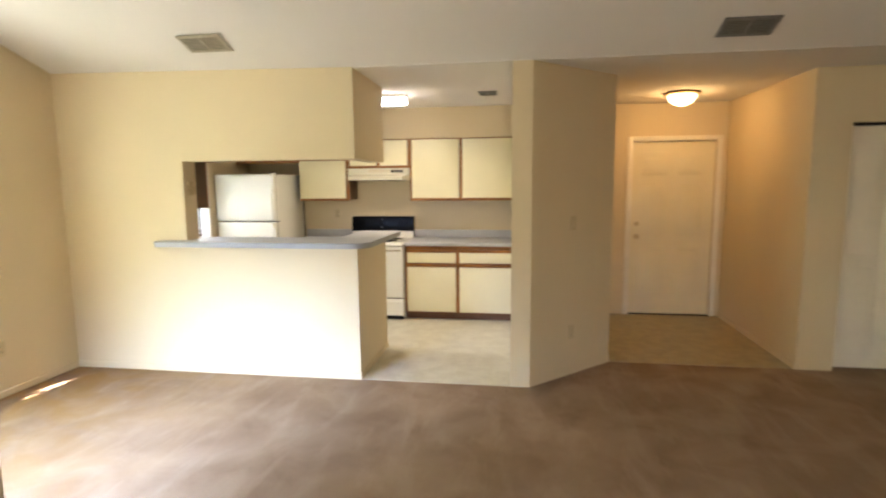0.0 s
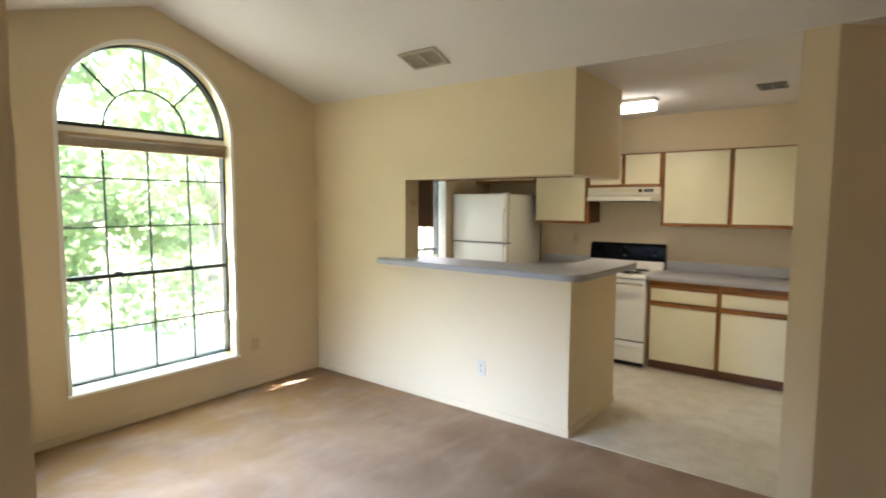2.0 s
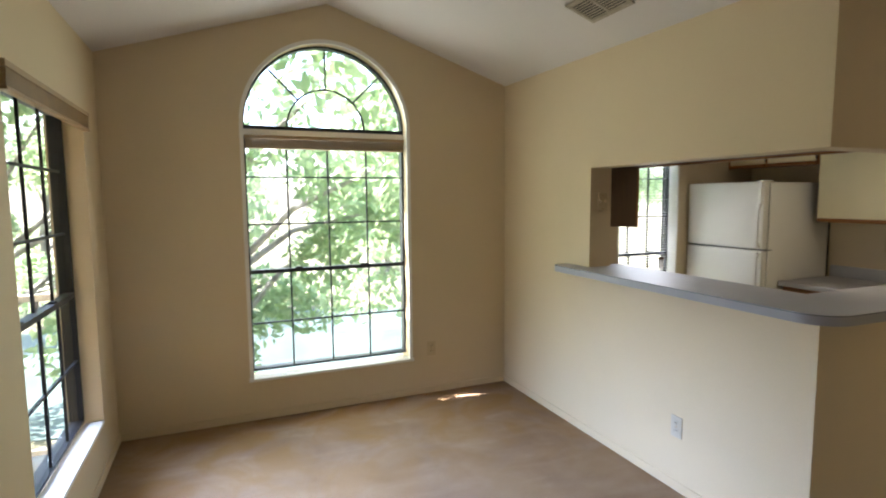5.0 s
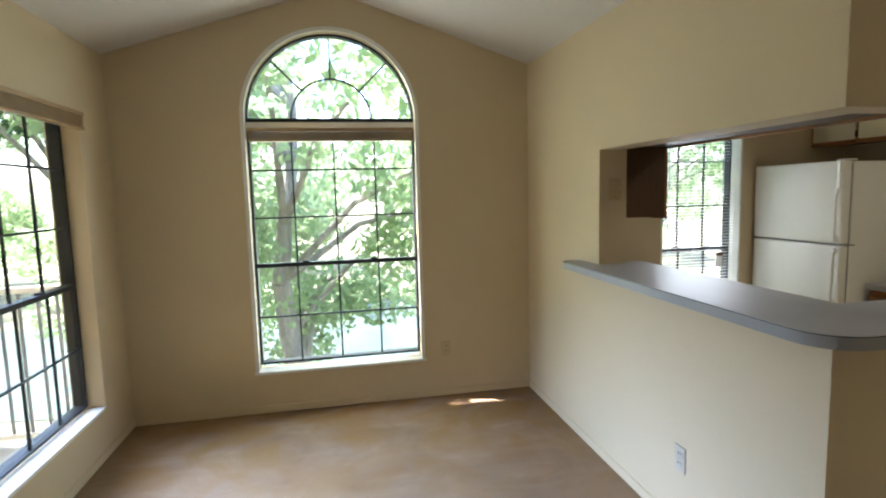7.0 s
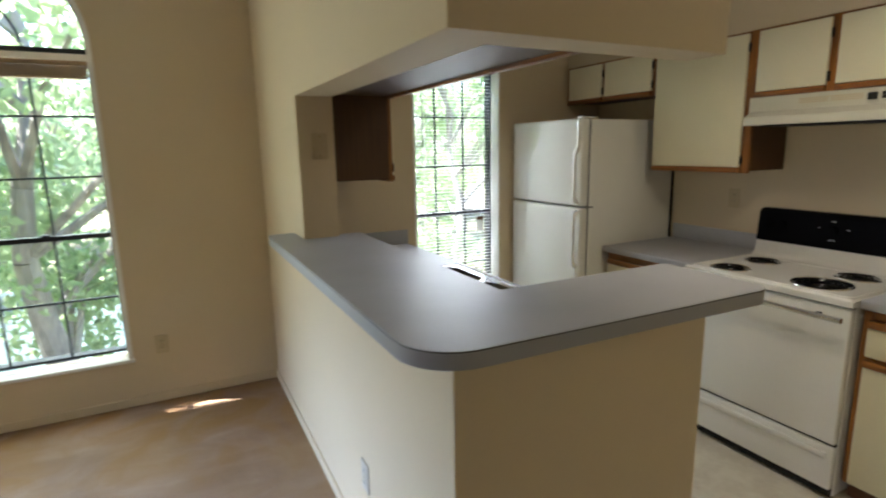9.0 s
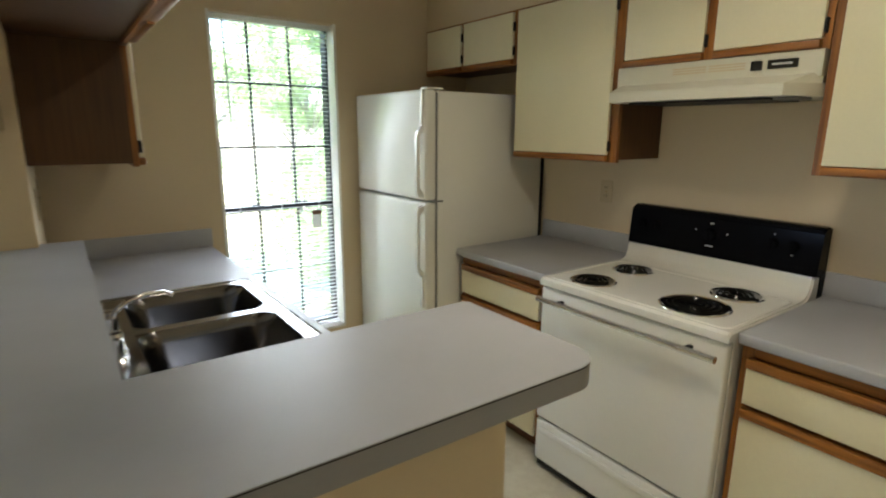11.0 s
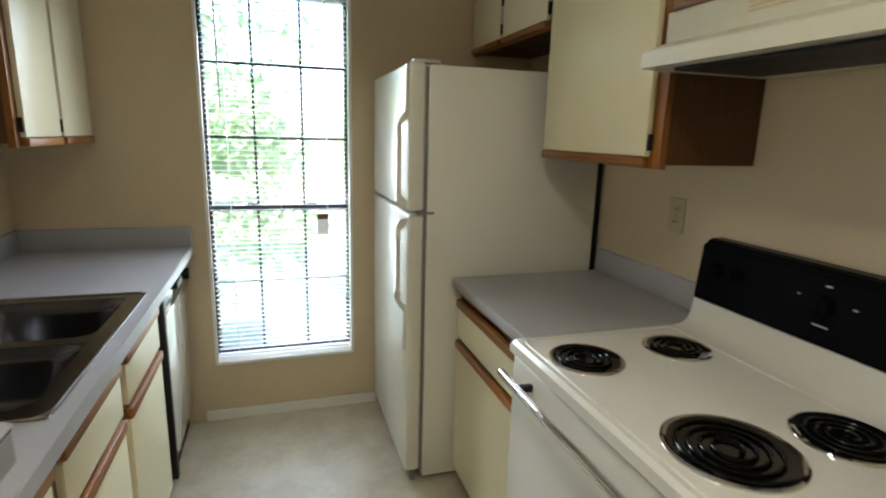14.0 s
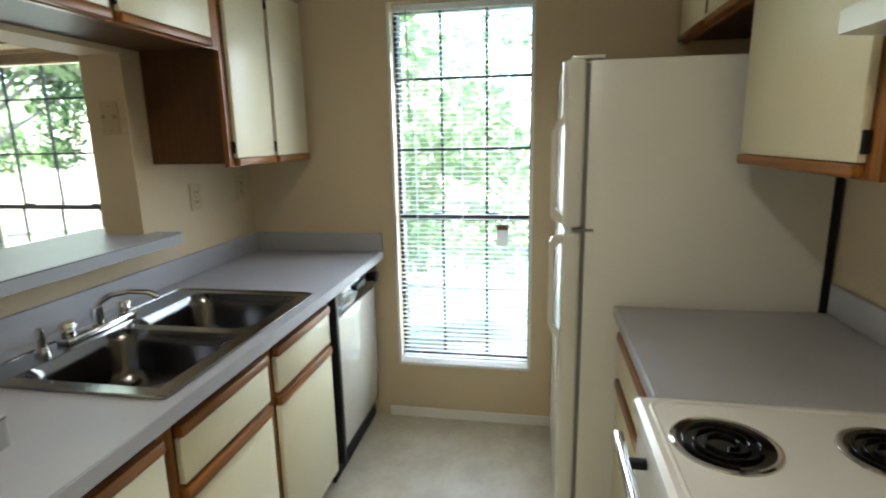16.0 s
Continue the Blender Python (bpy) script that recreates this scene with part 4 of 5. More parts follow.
bm = bmesh.new()
cyl(bm, (dx0 + 0.075, dy + 0.028, 0.795), (dx0 + 0.075, dy + 0.05, 0.795), 0.026, 20)
part("dial", bm, M_BLKM, cp)
for i in range(4):
    part("button", boxm(-0.75 + i * 0.035, -0.725 + i * 0.035, dy + 0.0275, dy + 0.032, 0.775, 0.79, bevel=0.002, seg=1), M_GREY, cp)
part("side_trim", boxm(dx1 - 0.031, dx1 - 0.001, dy + 0.0065, dy + 0.036, 0.10, 0.855, bevel=0.003), M_BLKM, t, "black trim strip")
part("kick_panel", boxm(dx0, dx1, dy - 0.03, dy - 0.012, 0.004, 0.10, bevel=0.002, seg=1), M_BLKM, t, "black kick panel")


# ---- fridge ----
t = thing("fridge", (-0.83, 8.76, 0.004), "white top-freezer refrigerator, doors closed", "refrigerator")
fx0, fx1, fy0, fy1, ft, gap = -1.165, -0.437, 8.39, 9.190, 1.69, 1.15
part("cabinet", boxm(fx0 + 0.004, fx1 - 0.002, fy0 + 0.075, fy1, 0.03, ft - 0.006, bevel=0.006), M_FRIDGE, t)
part("gasket", boxm(fx0 + 0.012, fx1 - 0.010, fy0 + 0.062, fy0 + 0.076, 0.06, ft - 0.014), M_GREY, t, "grey door gasket")
for nm, z0, z1 in (("freezer_door", gap + 0.006, ft), ("fridge_door", 0.065, gap - 0.006)):
    d = part(nm, boxm(fx0, fx1, fy0, fy0 + 0.063, z0, z1, bevel=0.014, seg=3), M_FRIDGE, t, "white " + nm.replace("_", " "))
    top = nm == "freezer_door"
    h0, h1 = (z0 + 0.012, z0 + 0.365) if top else (z1 - 0.385, z1 - 0.012)
    hx = fx1 - 0.030
    ends = [(h0, 0.0), (h0 + 0.01, -0.030), (h0 + 0.03, -0.040), (h1 - 0.055, -0.040), (h1 - 0.02, -0.024), (h1, -0.004)]
    if not top:
        ends = [(h0, -0.004), (h0 + 0.02, -0.024), (h0 + 0.055, -0.040), (h1 - 0.03, -0.040), (h1 - 0.01, -0.030), (h1, 0.0)]
    bm = bmesh.new()
    prism(bm, [(fy0 + d, z) for z, d in ends] + [(fy0 + 0.004, h1 - 0.001), (fy0 + 0.004, h1 - 0.022), (fy0 - 0.022, h1 - 0.05), (fy0 - 0.022, h0 + 0.05), (fy0 + 0.004, h0 + 0.022), (fy0 + 0.004, h0 + 0.001)], 0, hx - 0.013, hx + 0.013)
    bmesh.ops.bevel(bm, geom=[e for e in bm.edges if abs(e.verts[0].co.x - e.verts[1].co.x) < 1e-6], offset=0.004, segments=2, affect="EDGES")
    part("handle", bm, M_GLOSSW, d, "white moulded grip handle")
    lo, hi = (h1 - 0.004, z1 - 0.004) if top else (h0 - 0.16, h0 + 0.004)
    part("handle_trim", boxm(hx - 0.012, hx + 0.012, fy0 - 0.009, fy0 + 0.002, lo, hi, bevel=0.005), M_GLOSSW, d, "white trim in line with the handle")
part("base_grille", boxm(fx0 + 0.02, fx1 - 0.02, fy0 + 0.03, fy0 + 0.05, 0.006, 0.058, bevel=0.002, seg=1), M_GREY, t)
# Black slab added behind the cabinet: paints the shade in the wall gap.
part("back_panel", boxm(fx0 + 0.02, fx1 - 0.004, fy1 + 0.001, 9.214, 0.08, ft - 0.02), M_BLKM, t, "black slab for the shade behind the fridge")
part("top_hinge", boxm(fx1 - 0.075, fx1 - 0.02, fy0 + 0.02, fy0 + 0.12, ft + 0.0005, ft + 0.012, bevel=0.003), M_APPL, t)
part("mid_hinge", boxm(fx1 - 0.05, fx1 + 0.006, fy0 + 0.03, fy0 + 0.10, gap - 0.0045, gap + 0.0045), M_GREY, t, "grey metal centre hinge")


# ---- stove ----
sx0, sx1, sy0 = 0.224, 1.008, 8.518
t = thing("stove", ((sx0 + sx1) / 2, 8.75, 0.004), "white electric range with four coil burners and black backguard", "stove")
part("body", boxm(sx0 + 0.004, sx1 - 0.004, sy0 + 0.05, 9.2, 0.03, 0.885), M_APPL, t)
bm = bmesh.new()
prism(bm, [(sy0 + 0.003, 0.882), (sy0 + 0.003, 0.908), (sy0 + 0.014, 0.916), (9.050, 0.914), (9.082, 0.919), (9.100, 0.932), (9.110, 0.955), (9.116, 0.994), (9.205, 0.994), (9.205, 0.882)], 0, sx0, sx1)
es = [e for e in bm.edges if abs(e.verts[0].co.x - e.verts[1].co.x) < 1e-6 and e.verts[0].co.z > 0.89 and e.verts[1].co.z > 0.89]
bmesh.ops.bevel(bm, geom=es, offset=0.007, segments=3, affect="EDGES")
part("cooktop", bm, M_APPL, t, "white enamel cooktop with raised back")
bm = bmesh.new()
tube(bm, [(x, y, 0.9142 + (0.001 if y < 8.7 else 0.0)) for x, y in rounded([(sx0 + 0.022, sy0 + 0.030), (sx1 - 0.022, sy0 + 0.030), (sx1 - 0.022, 9.030), (sx0 + 0.022, 9.030)], [0.03] * 4, 5)], 0.0045, 8, closed=True)
part("raised_edge", bm, M_APPL, t, "low white spill rim round the cooktop")
bm = bmesh.new()
prism(bm, [(9.124, 0.995), (9.124, 0.996), (9.137, 1.16), (9.155, 1.175), (9.205, 1.175), (9.205, 0.9), (9.165, 0.9), (9.165, 0.995)], 0, sx0 - 0.004, sx1 + 0.004)
bmesh.ops.bevel(bm, geom=[e for e in bm.edges if e.verts[0].co.z > 1.1 and e.verts[1].co.z > 1.1], offset=0.006, segments=3, affect="EDGES")
bg = part("backguard", bm, M_BACKG, t, "black gloss backguard")
for i, x in enumerate((0.29, 0.36, 0.85, 0.92)):
    bm = bmesh.new()
    cyl(bm, (x, 9.135, 1.095), (x, 9.108, 1.092), 0.021, 20, r2=0.017)
    bx(bm, x - 0.003, x + 0.003, 9.102, 9.109, 1.078, 1.108)
    part("knob", bm, M_BACKG, bg, "black burner knob")
bm = bmesh.new()
cyl(bm, (0.607, 9.133, 1.09), (0.607, 9.109, 1.087), 0.026, 24, r2=0.022)
bx(bm, 0.604, 0.610, 9.103, 9.110, 1.07, 1.105)
part("knob", bm, M_BACKG, bg, "large black oven knob")
for i, (x, z, w) in enumerate(((0.607, 1.04, 0.036), (0.607, 1.135, 0.014), (0.54, 1.10, 0.006), (0.675, 1.10, 0.008), (0.85, 1.13, 0.008), (0.92, 1.06, 0.008))):
    y = 9.125 + (z - 1.012) * 0.081
    part("printed_mark", boxm(x - w / 2, x + w / 2, y - 0.0015, y + 0.002, z - 0.002, z + 0.002), M_PRINT, bg, "pale printed mark")
for x, y, r in ((0.395, 8.650, 0.085), (0.388, 8.930, 0.08), (0.803, 8.690, 0.112), (0.830, 8.935, 0.085)):
    b = thing("burner", (x, y, 0.915), "black coil burner in a shiny black drip bowl", "stove burner", "burners on the stove")
    bm = bmesh.new()
    lathe(bm, [(r + 0.009, 0.9155), (r + 0.008, 0.9190), (r + 0.003, 0.9212), (r - 0.003, 0.9195)], (x, y), 36)
    part("trim_ring", bm, M_CHROME, b, "chrome trim ring")
    bm = bmesh.new()
    lathe(bm, [(r + 0.002, 0.9200), (r - 0.004, 0.9188), (r * 0.8, 0.9170), (r * 0.5, 0.9161), (0.0, 0.9158)], (x, y), 36)
    part("drip_bowl", bm, M_BLACK, b, "glossy black drip bowl")
    bm = bmesh.new()
    turns = 4 if r > 0.09 else 3
    n = turns * 22
    tube(bm, [(x + (0.018 + (r - 0.028) * k / n) * math.cos(k / 22 * math.tau), y + (0.018 + (r - 0.028) * k / n) * math.sin(k / 22 * math.tau), 0.9200) for k in range(n + 1)], 0.0033, 8)
    part("coil", bm, M_COIL, b)
od = part("oven_door", boxm(sx0 + 0.006, sx1 - 0.006, sy0 + 0.012, sy0 + 0.05, 0.275, 0.872, bevel=0.008, seg=3), M_APPL, t, "white oven door")
bm = bmesh.new()
tube(bm, [(sx0 + 0.02, sy0 - 0.028, 0.830), (sx0 + 0.12, sy0 - 0.030, 0.830), (sx1 - 0.12, sy0 - 0.030, 0.830), (sx1 - 0.02, sy0 - 0.028, 0.830)], 0.012, 12)
part("handle_bar", bm, M_CHROME, od, "chrome handle bar")
for x in (sx0 + 0.12, sx1 - 0.12):
    part("handle_post", boxm(x - 0.009, x + 0.009, sy0 - 0.026, sy0 + 0.014, 0.820, 0.838, bevel=0.003), M_BLKM, od, "black handle post")
dr = part("storage_drawer", boxm(sx0 + 0.006, sx1 - 0.006, sy0 + 0.014, sy0 + 0.05, 0.065, 0.262, bevel=0.007, seg=3), M_APPL, t, "white storage drawer")
part("drawer_lip", boxm(sx0 + 0.03, sx1 - 0.03, sy0 + 0.004, sy0 + 0.016, 0.205, 0.235, bevel=0.005), M_APPL, dr)
# Black strips set in the gaps, so their shade is plain colour.
for z0, z1 in ((0.262, 0.276), (0.872, 0.882), (0.03, 0.065)):
    part("shadow_gap", boxm(sx0 + 0.01, sx1 - 0.01, sy0 + 0.03, sy0 + 0.049, z0, z1), M_BLKM, t)
part("plinth", boxm(sx0 + 0.02, sx1 - 0.02, sy0 + 0.06, 9.19, 0.016, 0.03), M_BLKM, t)
for o in [o for o in bpy.data.objects if o.parent is None and o.name.split('.')[0] in ('stove', 'burner')]:
    o.location.z -= 0.012

# ---- range hood ----
t = thing("range_hood", (0.64, 9.0, 1.61), "almond-white range hood under the short cabinet", "range hood")
bm = bmesh.new()
bx(bm, 0.268, 1.012, 8.884, 9.21, 1.672, 1.752)
plan = [(0.258, 9.21), (0.258, 8.90), (0.298, 8.795), (0.945, 8.795), (1.012, 8.90), (1.012, 9.21)]
prism(bm, plan, 2, 1.612, 1.650)
low = [bm.verts.new((x, y, 1.650)) for x, y in plan[1:5]]
high = [bm.verts.new((x, y, 1.682)) for x, y in ((0.268, 8.905), (0.285, 8.884), (0.99, 8.884), (1.012, 8.905))]
for k in range(3):
    bm.faces.new((low[k], low[k + 1], high[k + 1], high[k]))
bmesh.ops.recalc_face_normals(bm, faces=bm.faces)
h = part("canopy", bm, M_HOOD, t)
for a, b in ((0.515, 0.643), (0.653, 0.78)):
    for k in range(3):
        part("vent_slot", boxm(a, b, 8.8825, 8.885, 1.708 + k * 0.009, 1.7125 + k * 0.009), M_IVORY, h)
part("rocker_switch", boxm(0.800, 0.836, 8.876, 8.885, 1.700, 1.731, bevel=0.002, seg=1), M_BLACK, h, "black rocker switch")
lp = part("switch_plate", boxm(0.852, 0.944, 8.879, 8.885, 1.702, 1.731, bevel=0.002, seg=1), M_BLACK, h, "black name plate")
part("printed_bar", boxm(0.868, 0.928, 8.8775, 8.880, 1.714, 1.720), M_PRINT, lp)
part("filter", boxm(0.36, 0.88, 8.84, 9.10, 1.604, 1.6115, bevel=0.002, seg=1), M_BLKM, t, "dark grease filter")
part("lens", boxm(0.89, 0.97, 8.86, 8.96, 1.602, 1.6115, bevel=0.003, seg=1), M_GREY, t)


# ---- ceiling lights, vents ----
t = thing("kitchen_ceiling_light", (1.037, 7.97, CEIL), "lit rectangular ceiling light", "ceiling light")
part("base", boxm(0.875, 1.20, 7.895, 8.045, CEIL - 0.035, CEIL - 0.001, bevel=0.003), M_WHITE, t)
part("diffuser", boxm(0.885, 1.19, 7.905, 8.035, CEIL - 0.098, CEIL - 0.035, bevel=0.015, seg=3), M_LAMPWHITE, t, "glowing white diffuser")
t = thing("hall_ceiling_light", (3.90, 8.40, CEIL), "lit dome ceiling light with brass ring and warm frosted glass", "ceiling light")
bm = bmesh.new()
lathe(bm, [(0.0, CEIL - 0.001), (0.165, CEIL - 0.001), (0.172, CEIL - 0.012), (0.165, CEIL - 0.022), (0.13, CEIL - 0.03), (0.0, CEIL - 0.03)], (3.90, 8.40), 36)
part("ring", bm, M_BRASS, t, "aged brass ring")
bm = bmesh.new()
lathe(bm, [(0.132, CEIL - 0.030)] + [(0.132 * math.cos(k * 9 * DEG), CEIL - 0.03 - 0.10 * math.sin(k * 9 * DEG)) for k in range(1, 10)] + [(0.0, CEIL - 0.13)], (3.90, 8.40), 36)
g = part("glass_dome", bm, M_LAMPGLASS, t, "warm glowing frosted dome")
g.visible_shadow = False


def vent(x, y, w, d, label, n=9, two=True):
    """A louvred register, flush with the ceiling above it."""
    slope = 0.0 if y > YB else math.atan((RIDGE_Z - eave(x)) / (YB - RIDGE_Y))
    z = CEIL if y > YB else vault(x, y)
    t = thing("ceiling_vent", (0, 0, 0), label, "air vent", "ceiling vents")
    bm = bmesh.new()
    for a, b, c, e in ((-w / 2, w / 2, -d / 2, -d / 2 + 0.022), (-w / 2, w / 2, d / 2 - 0.022, d / 2), (-w / 2, -w / 2 + 0.022, -d / 2, d / 2), (w / 2 - 0.022, w / 2, -d / 2, d / 2), (-0.008, 0.008, -d / 2, d / 2)):
        bx(bm, a, b, c, e, -0.010, -0.001)
    part("frame", bm, M_VENT if two else M_GREY, t)
    part("backing", boxm(-w / 2 + 0.02, w / 2 - 0.02, -d / 2 + 0.02, d / 2 - 0.02, -0.003, -0.0015), M_VENTD, t, "dark duct opening")
    for i in range(n):
        yy = -d / 2 + 0.028 + (d - 0.056) * i / (n - 1)
        part("louver", boxm(-w / 2 + 0.022, w / 2 - 0.022, yy - 0.004, yy + 0.004, -0.009, -0.006), M_VENT if two else M_GREY, t, smooth=False)
    t.location = (x, y, z - (0.001 if y > YB else 0.004))
    t.rotation_euler = (-slope, 0, 0)
    return t


vent(0.09, 6.345, 0.32, 0.20, "beige louvred register in the sloping dining ceiling")
vent(3.73, 6.426, 0.33, 0.19, "grey-brown louvred register in the living room ceiling", two=False)
vent(2.00, 8.03, 0.18, 0.22, "small grey louvred register in the kitchen ceiling", n=7, two=False)


# ---- outlets and switches ----
def plate(name, axis, sgn, at, label, kind, material, w=0.072, h=0.116):
    """A wall plate on a wall square to axis, facing sgn. kind: outlet, switch or blank."""
    t = thing(name, at, label, name.replace("_", " "), name + "s")
    x, y, z = at
    def b(a0, a1, z0, z1, d0, d1, bev=0.0015):
        d0, d1 = sorted((sgn * d0, sgn * d1))
        return boxm(x + d0, x + d1, y + a0, y + a1, z + z0, z + z1, bevel=bev, seg=1) if axis == 0 else boxm(x + a0, x + a1, y + d0, y + d1, z + z0, z + z1, bevel=bev, seg=1)
    part("cover", b(-w / 2, w / 2, -h / 2, h / 2, 0.0005, 0.006), material, t)
    if kind == "outlet":
        for dz in (-0.021, 0.021):
            s = part("socket", b(-0.017, 0.017, dz - 0.014, dz + 0.014, 0.0055, 0.0075), material, t)
            part("slot", b(-0.008, -0.005, dz - 0.005, dz + 0.006, 0.0072, 0.0079, 0), M_BLKM, s)
            part("slot", b(0.005, 0.008, dz - 0.005, dz + 0.006, 0.0072, 0.0079, 0), M_BLKM, s)
    elif kind == "switch":
        part("toggle", b(-0.005, 0.005, -0.003, 0.014, 0.0055, 0.018), material, t)
    elif kind == "double":
        for dx in (-0.023, 0.023):
            part("toggle", b(dx - 0.005, dx + 0.005, -0.003, 0.014, 0.0055, 0.018), material, t)
    for dz in (-0.043, 0.043) if kind != "outlet" else (0.0,):
        part("screw", b(-0.003, 0.003, dz - 0.003, dz + 0.003, 0.0055, 0.0068, 0), M_BRASS, t)
    return t


plate("outlet", 0, 1, (XW, 6.012, 0.368), "ivory outlet low on the window wall", "outlet", M_IVORY)
plate("outlet", 1, -1, (0.368, YB, 0.352), "white outlet low on the bar wall", "outlet", M_WPLATE)
plate("outlet", 1, -1, (0.003, YN, 1.195), "ivory outlet above the worktop by the fridge", "outlet", M_IVORY)
plate("outlet", 1, 1, (-1.064, YB2, 1.237), "ivory outlet in the corner above the sink worktop", "outlet", M_IVORY)
plate("outlet", 1, 1, (-0.715, YB2, 1.228), "ivory outlet above the sink worktop", "outlet", M_IVORY)
plate("light_switch", 0, 1, (OPX, 6.786, 1.548), "ivory switch plate on the side of the bar opening", "double", M_IVORY)


def diag_plate(name, s, z, label, kind):
    t = plate(name, 1, -1, (0, 0, 0), label, kind, M_IVORY)
    a = Vector((2.41, YB + 0.002, 0))
    b = Vector((HX0, 7.364, 0))
    p = a + (b - a) * s
    t.location = (p.x, p.y, z)
    t.rotation_euler = (0, 0, math.atan2(b.y - a.y, b.x - a.x))


diag_plate("light_switch", 0.48, 1.25, "ivory switch plate on the angled wall", "double")
diag_plate("outlet", 0.48, 0.36, "ivory outlet low on the angled wall", "outlet")


# ---- outside ----
GZ = -3.0
structure("ground", boxm(-300, 300, -300, 300, GZ - 0.5, GZ), M_GRASS, "dry lawn and leaf litter")
bm = bmesh.new()
prism(bm, [(-14.8 + (5.2 + 0.5 * math.sin(3 * a)) * math.cos(a), 0.5 + 15.5 * math.sin(a)) for a in [k * math.tau / 48 for k in range(48)]], 2, GZ, GZ + 0.02)
structure("pond_water", bm, M_WATER, "blue-green pond water")
structure("pavement", boxm(-8.6, -7.4, -80, 80, GZ, GZ + 0.10), M_CONC, "pale concrete path")
structure("outer_wall", boxm(-1.7, -1.66, YS - 0.2, YB2, GZ, -0.12), M_STUCCO)

LEAFMESH = {}


def leaf_cloud(rng, blobs, count, size):
    """Many small leaves in clumps round the given centres, as one mesh."""
    me = bpy.data.meshes.new("crown")
    per = count // len(blobs)
    vs, fs = [], []
    for (cx, cy, cz, r) in blobs:
        d = rng.normal(size=(per, 3))
        d /= np.linalg.norm(d, axis=1)[:, None]
        rad = r * rng.uniform(0.25, 1.0, per) ** 0.5
        c = d * rad[:, None] * (1, 1, 0.7) + (cx, cy, cz)
        u = rng.normal(size=(per, 3))
        u /= np.linalg.norm(u, axis=1)[:, None]
        w = np.cross(u, rng.normal(size=(per, 3)))
        w /= np.linalg.norm(w, axis=1)[:, None]
        s = (size * rng.uniform(0.6, 1.3, per))[:, None]
        quad = np.stack([c - u * s, c - w * s * 0.45, c + u * s, c + w * s * 0.45], 1)
        base = sum(len(v) for v in vs)
        vs.append(quad.reshape(-1, 3))
        fs.append((np.arange(per * 4).reshape(-1, 4) + base))
    vs, fs = np.concatenate(vs), np.concatenate(fs)
    me.from_pydata(vs.tolist(), [], fs.tolist())
    return me


def tree_kind(seed, h, spread, leaves, leaf_size, m, low=0.32):
    rng = np.random.default_rng(seed)
    t = thing("tree", (0, 0, 0), "leafy green tree with a pale grey trunk", "tree", "trees outside")
    bm = bmesh.new()
    top = h * 0.62
    pts = [Vector((0.15 * math.sin(k * 1.3 + seed), 0.12 * math.cos(k * 1.1), top * k / 7)) for k in range(8)]
    for k in range(7):
        r0, r1 = 0.17 * (1 - k / 9), 0.17 * (1 - (k + 1) / 9)
        cyl(bm, pts[k], pts[k + 1], r0 * (1.25 if k == 0 else 1), 10, r2=r1)
    part("trunk", bm, M_BARK, t)
    blobs = []
    for k in range(15):
        a = k * 2.4 + seed
        z = h * (low + (0.94 - low) * ((k * 0.618) % 1))
        r = spread * (0.35 + 0.6 * math.sin(math.pi * min(max((z / h - 0.2) / 0.8, 0), 1)))
        tip = Vector((r * math.cos(a), r * math.sin(a), z))
        p0 = pts[min(7, max(1, int(7 * min(z * 0.75, top) / top)))]
        bm = bmesh.new()
        mid = (p0 + tip) / 2 + Vector((0, 0, 0.25))
        cyl(bm, p0, mid, 0.055, 6, r2=0.035)
        cyl(bm, mid, tip, 0.035, 6, r2=0.012)
        part("limb", bm, M_BARK, t)
        for q in range(4):
            o = rng.normal(size=3) * spread * 0.22
            blobs.append((tip.x + o[0], tip.y + o[1], tip.z + o[2] * 0.6, spread * rng.uniform(0.18, 0.32)))
    me = leaf_cloud(rng, blobs, leaves, leaf_size)
    me.materials.append(m)
    o = new("crown", me)
    o.parent = t
    tagged(o, "light green leafy crown", kind="stuff")
    return t


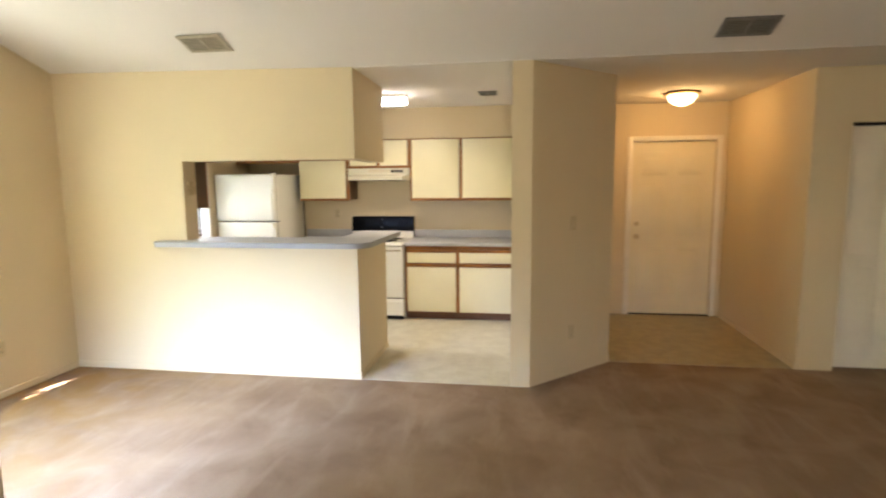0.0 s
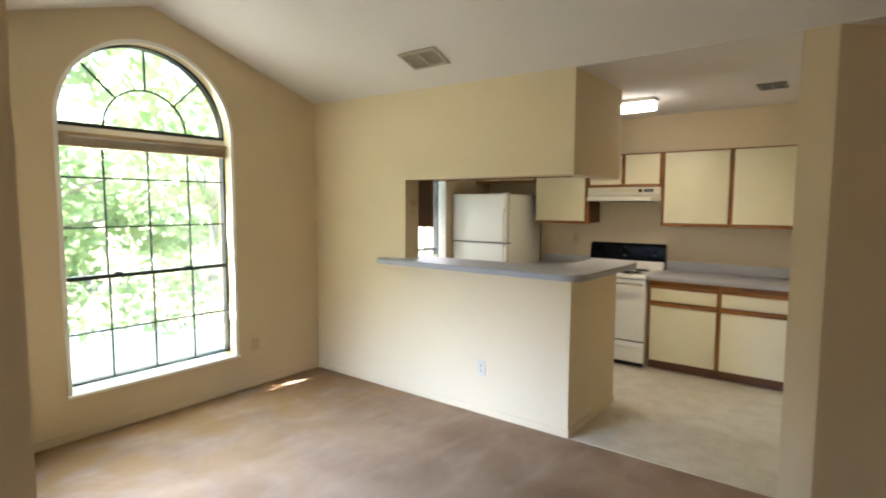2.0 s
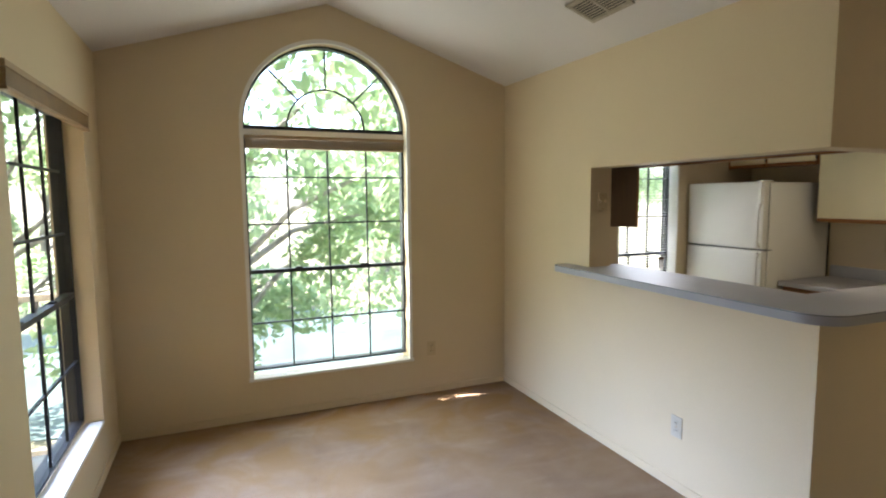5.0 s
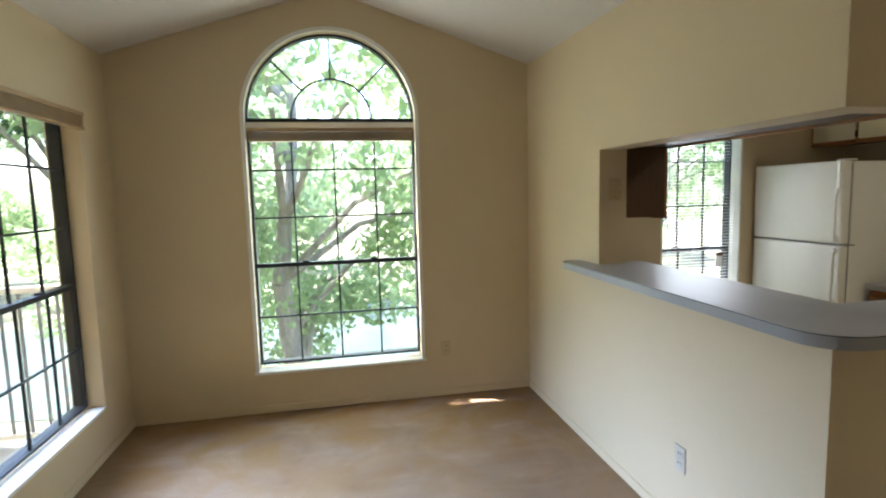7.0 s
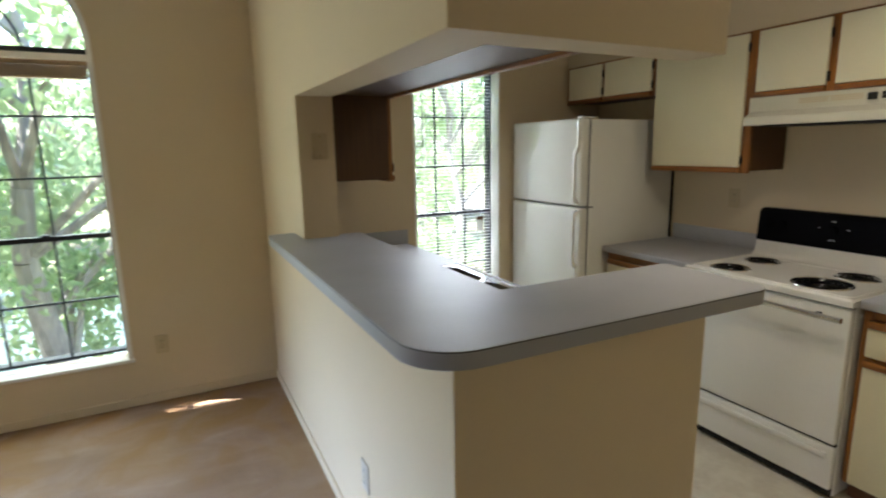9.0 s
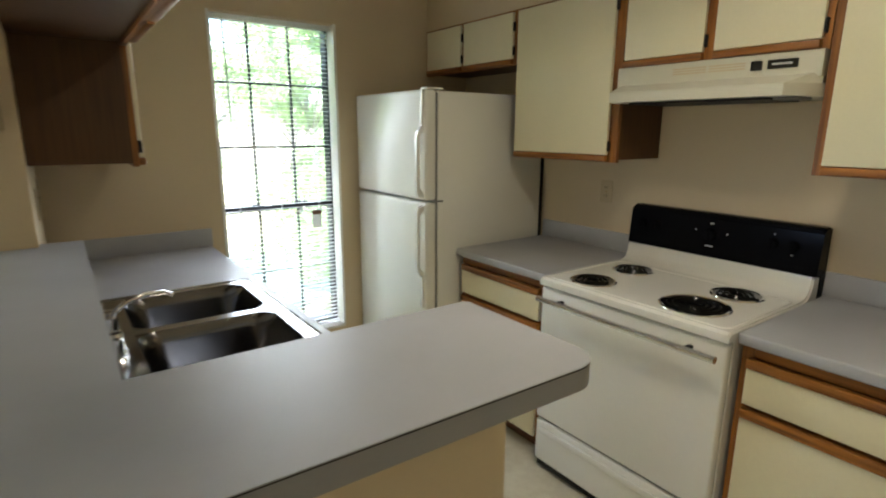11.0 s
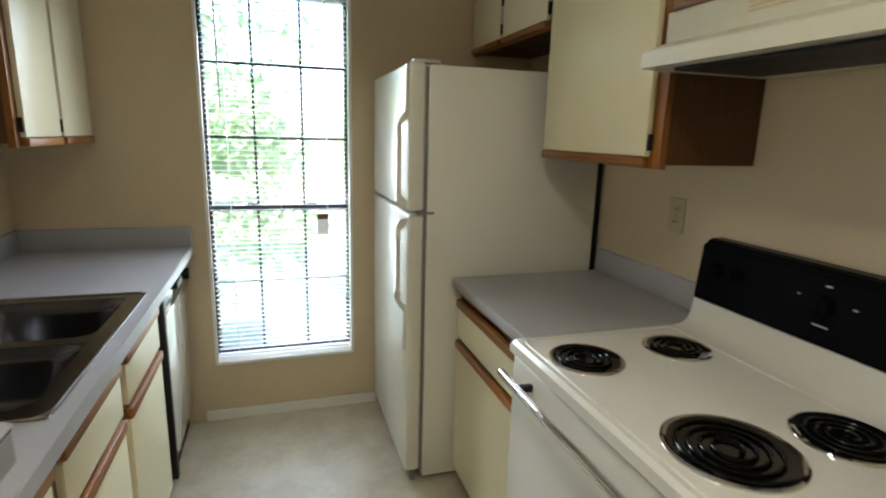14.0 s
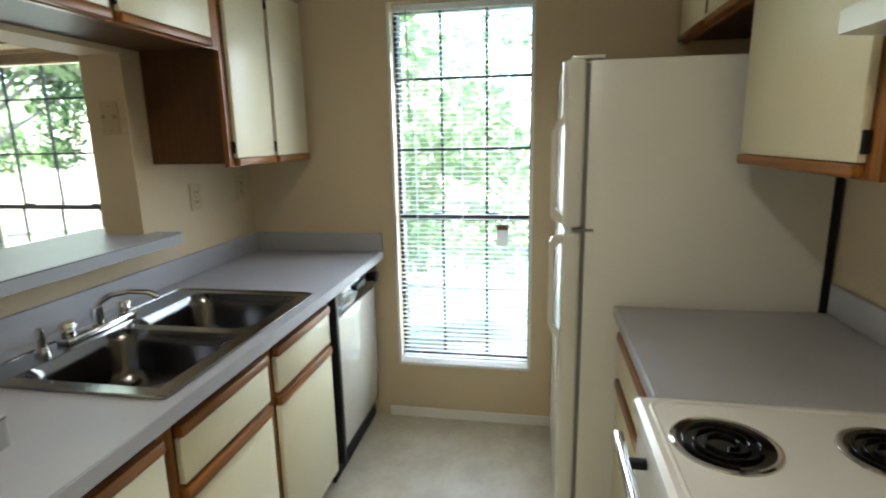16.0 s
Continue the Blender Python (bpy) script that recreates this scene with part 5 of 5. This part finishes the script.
ta = tree_kind(3, 8.5, 2.6, 17000, 0.075, M_LEAF, low=0.2)
tb = tree_kind(8, 10.0, 3.0, 20000, 0.085, M_LEAF2, low=0.24)
spots = [(-7.2, 4.4, 0.0, 1.36), (-8.9, 0.6, 0.9, 1.2), (-10.5, 13.0, 1.4, 1.0), (-1.2, -4.8, 2.5, 0.9), (-6.5, -9.0, 1.0, 1.2),
         (-24, 16.5, 0.3, 1.0), (-22, 2.5, 1.9, 1.05), (-22, -5.0, 2.9, 1.1), (-20.5, 16.0, 0.9, 1.1), (-34, 1, 0.2, 1.25), (-29, 14, 2.2, 1.2), (-27, -3, 1.2, 1.2), (-26, -12, 0.4, 1.2), (-19, -19, 2.4, 1.2), (-8, -21, 0.8, 1.3), (-30, 22, 0.8, 1.3)]
for i, (x, y, r, s) in enumerate(spots):
    src = (ta, tb)[i % 2]
    c = copy_thing(src, Matrix.Translation((x, y, GZ)) @ Matrix.Rotation(r, 4, "Z") @ Matrix.Scale(s, 4))
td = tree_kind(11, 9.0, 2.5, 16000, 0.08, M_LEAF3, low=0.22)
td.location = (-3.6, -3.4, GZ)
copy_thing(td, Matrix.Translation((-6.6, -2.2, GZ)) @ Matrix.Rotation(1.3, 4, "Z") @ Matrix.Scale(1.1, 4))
tc = tree_kind(5, 10.5, 2.6, 16000, 0.075, M_LEAF, low=0.56)
tc.location = (-2.95, 0.6, GZ)
for src in (ta, tb):
    src.location = (-30 if src is ta else -31, 20 if src is ta else -14, GZ)

# terrace outside the side window
# The slab overhead is unseen, added to limit the sun on the side window.
structure("terrace_roof", boxm(-1.48, XC - TH, 0.6, YO, 2.75, 2.85), M_STUCCO, "unseen slab over the terrace that shades the side window")
structure("terrace_floor", boxm(-1.5, XC - TH, 0.6, YO, -0.15, -0.05), M_CONC, "pale terrace slab")
t = thing("terrace_railing", (-0.2, 2.2, -0.05), "white metal terrace railing", "railing")
for name, z0, z1 in (("top_rail", 0.98, 1.02), ("bottom_rail", 0.02, 0.05)):
    part(name, boxm(-1.48, -1.44, 0.65, YO - 0.01, z0, z1), M_WHITE, t)
    part(name, boxm(-1.44, XC - TH - 0.01, 0.65, 0.69, z0, z1), M_WHITE, t)
bal = None
for i in range(44):
    x, y = (-1.46, YO - 0.08 - 0.11 * i) if i < 26 else (-1.36 + 0.11 * (i - 26), 0.67)
    if i < 26 and y < 0.7:
        continue
    part("baluster", boxm(x - 0.008, x + 0.008, y - 0.008, y + 0.008, 0.05, 0.98), M_RAIL, t, smooth=False)
# ---- end ----
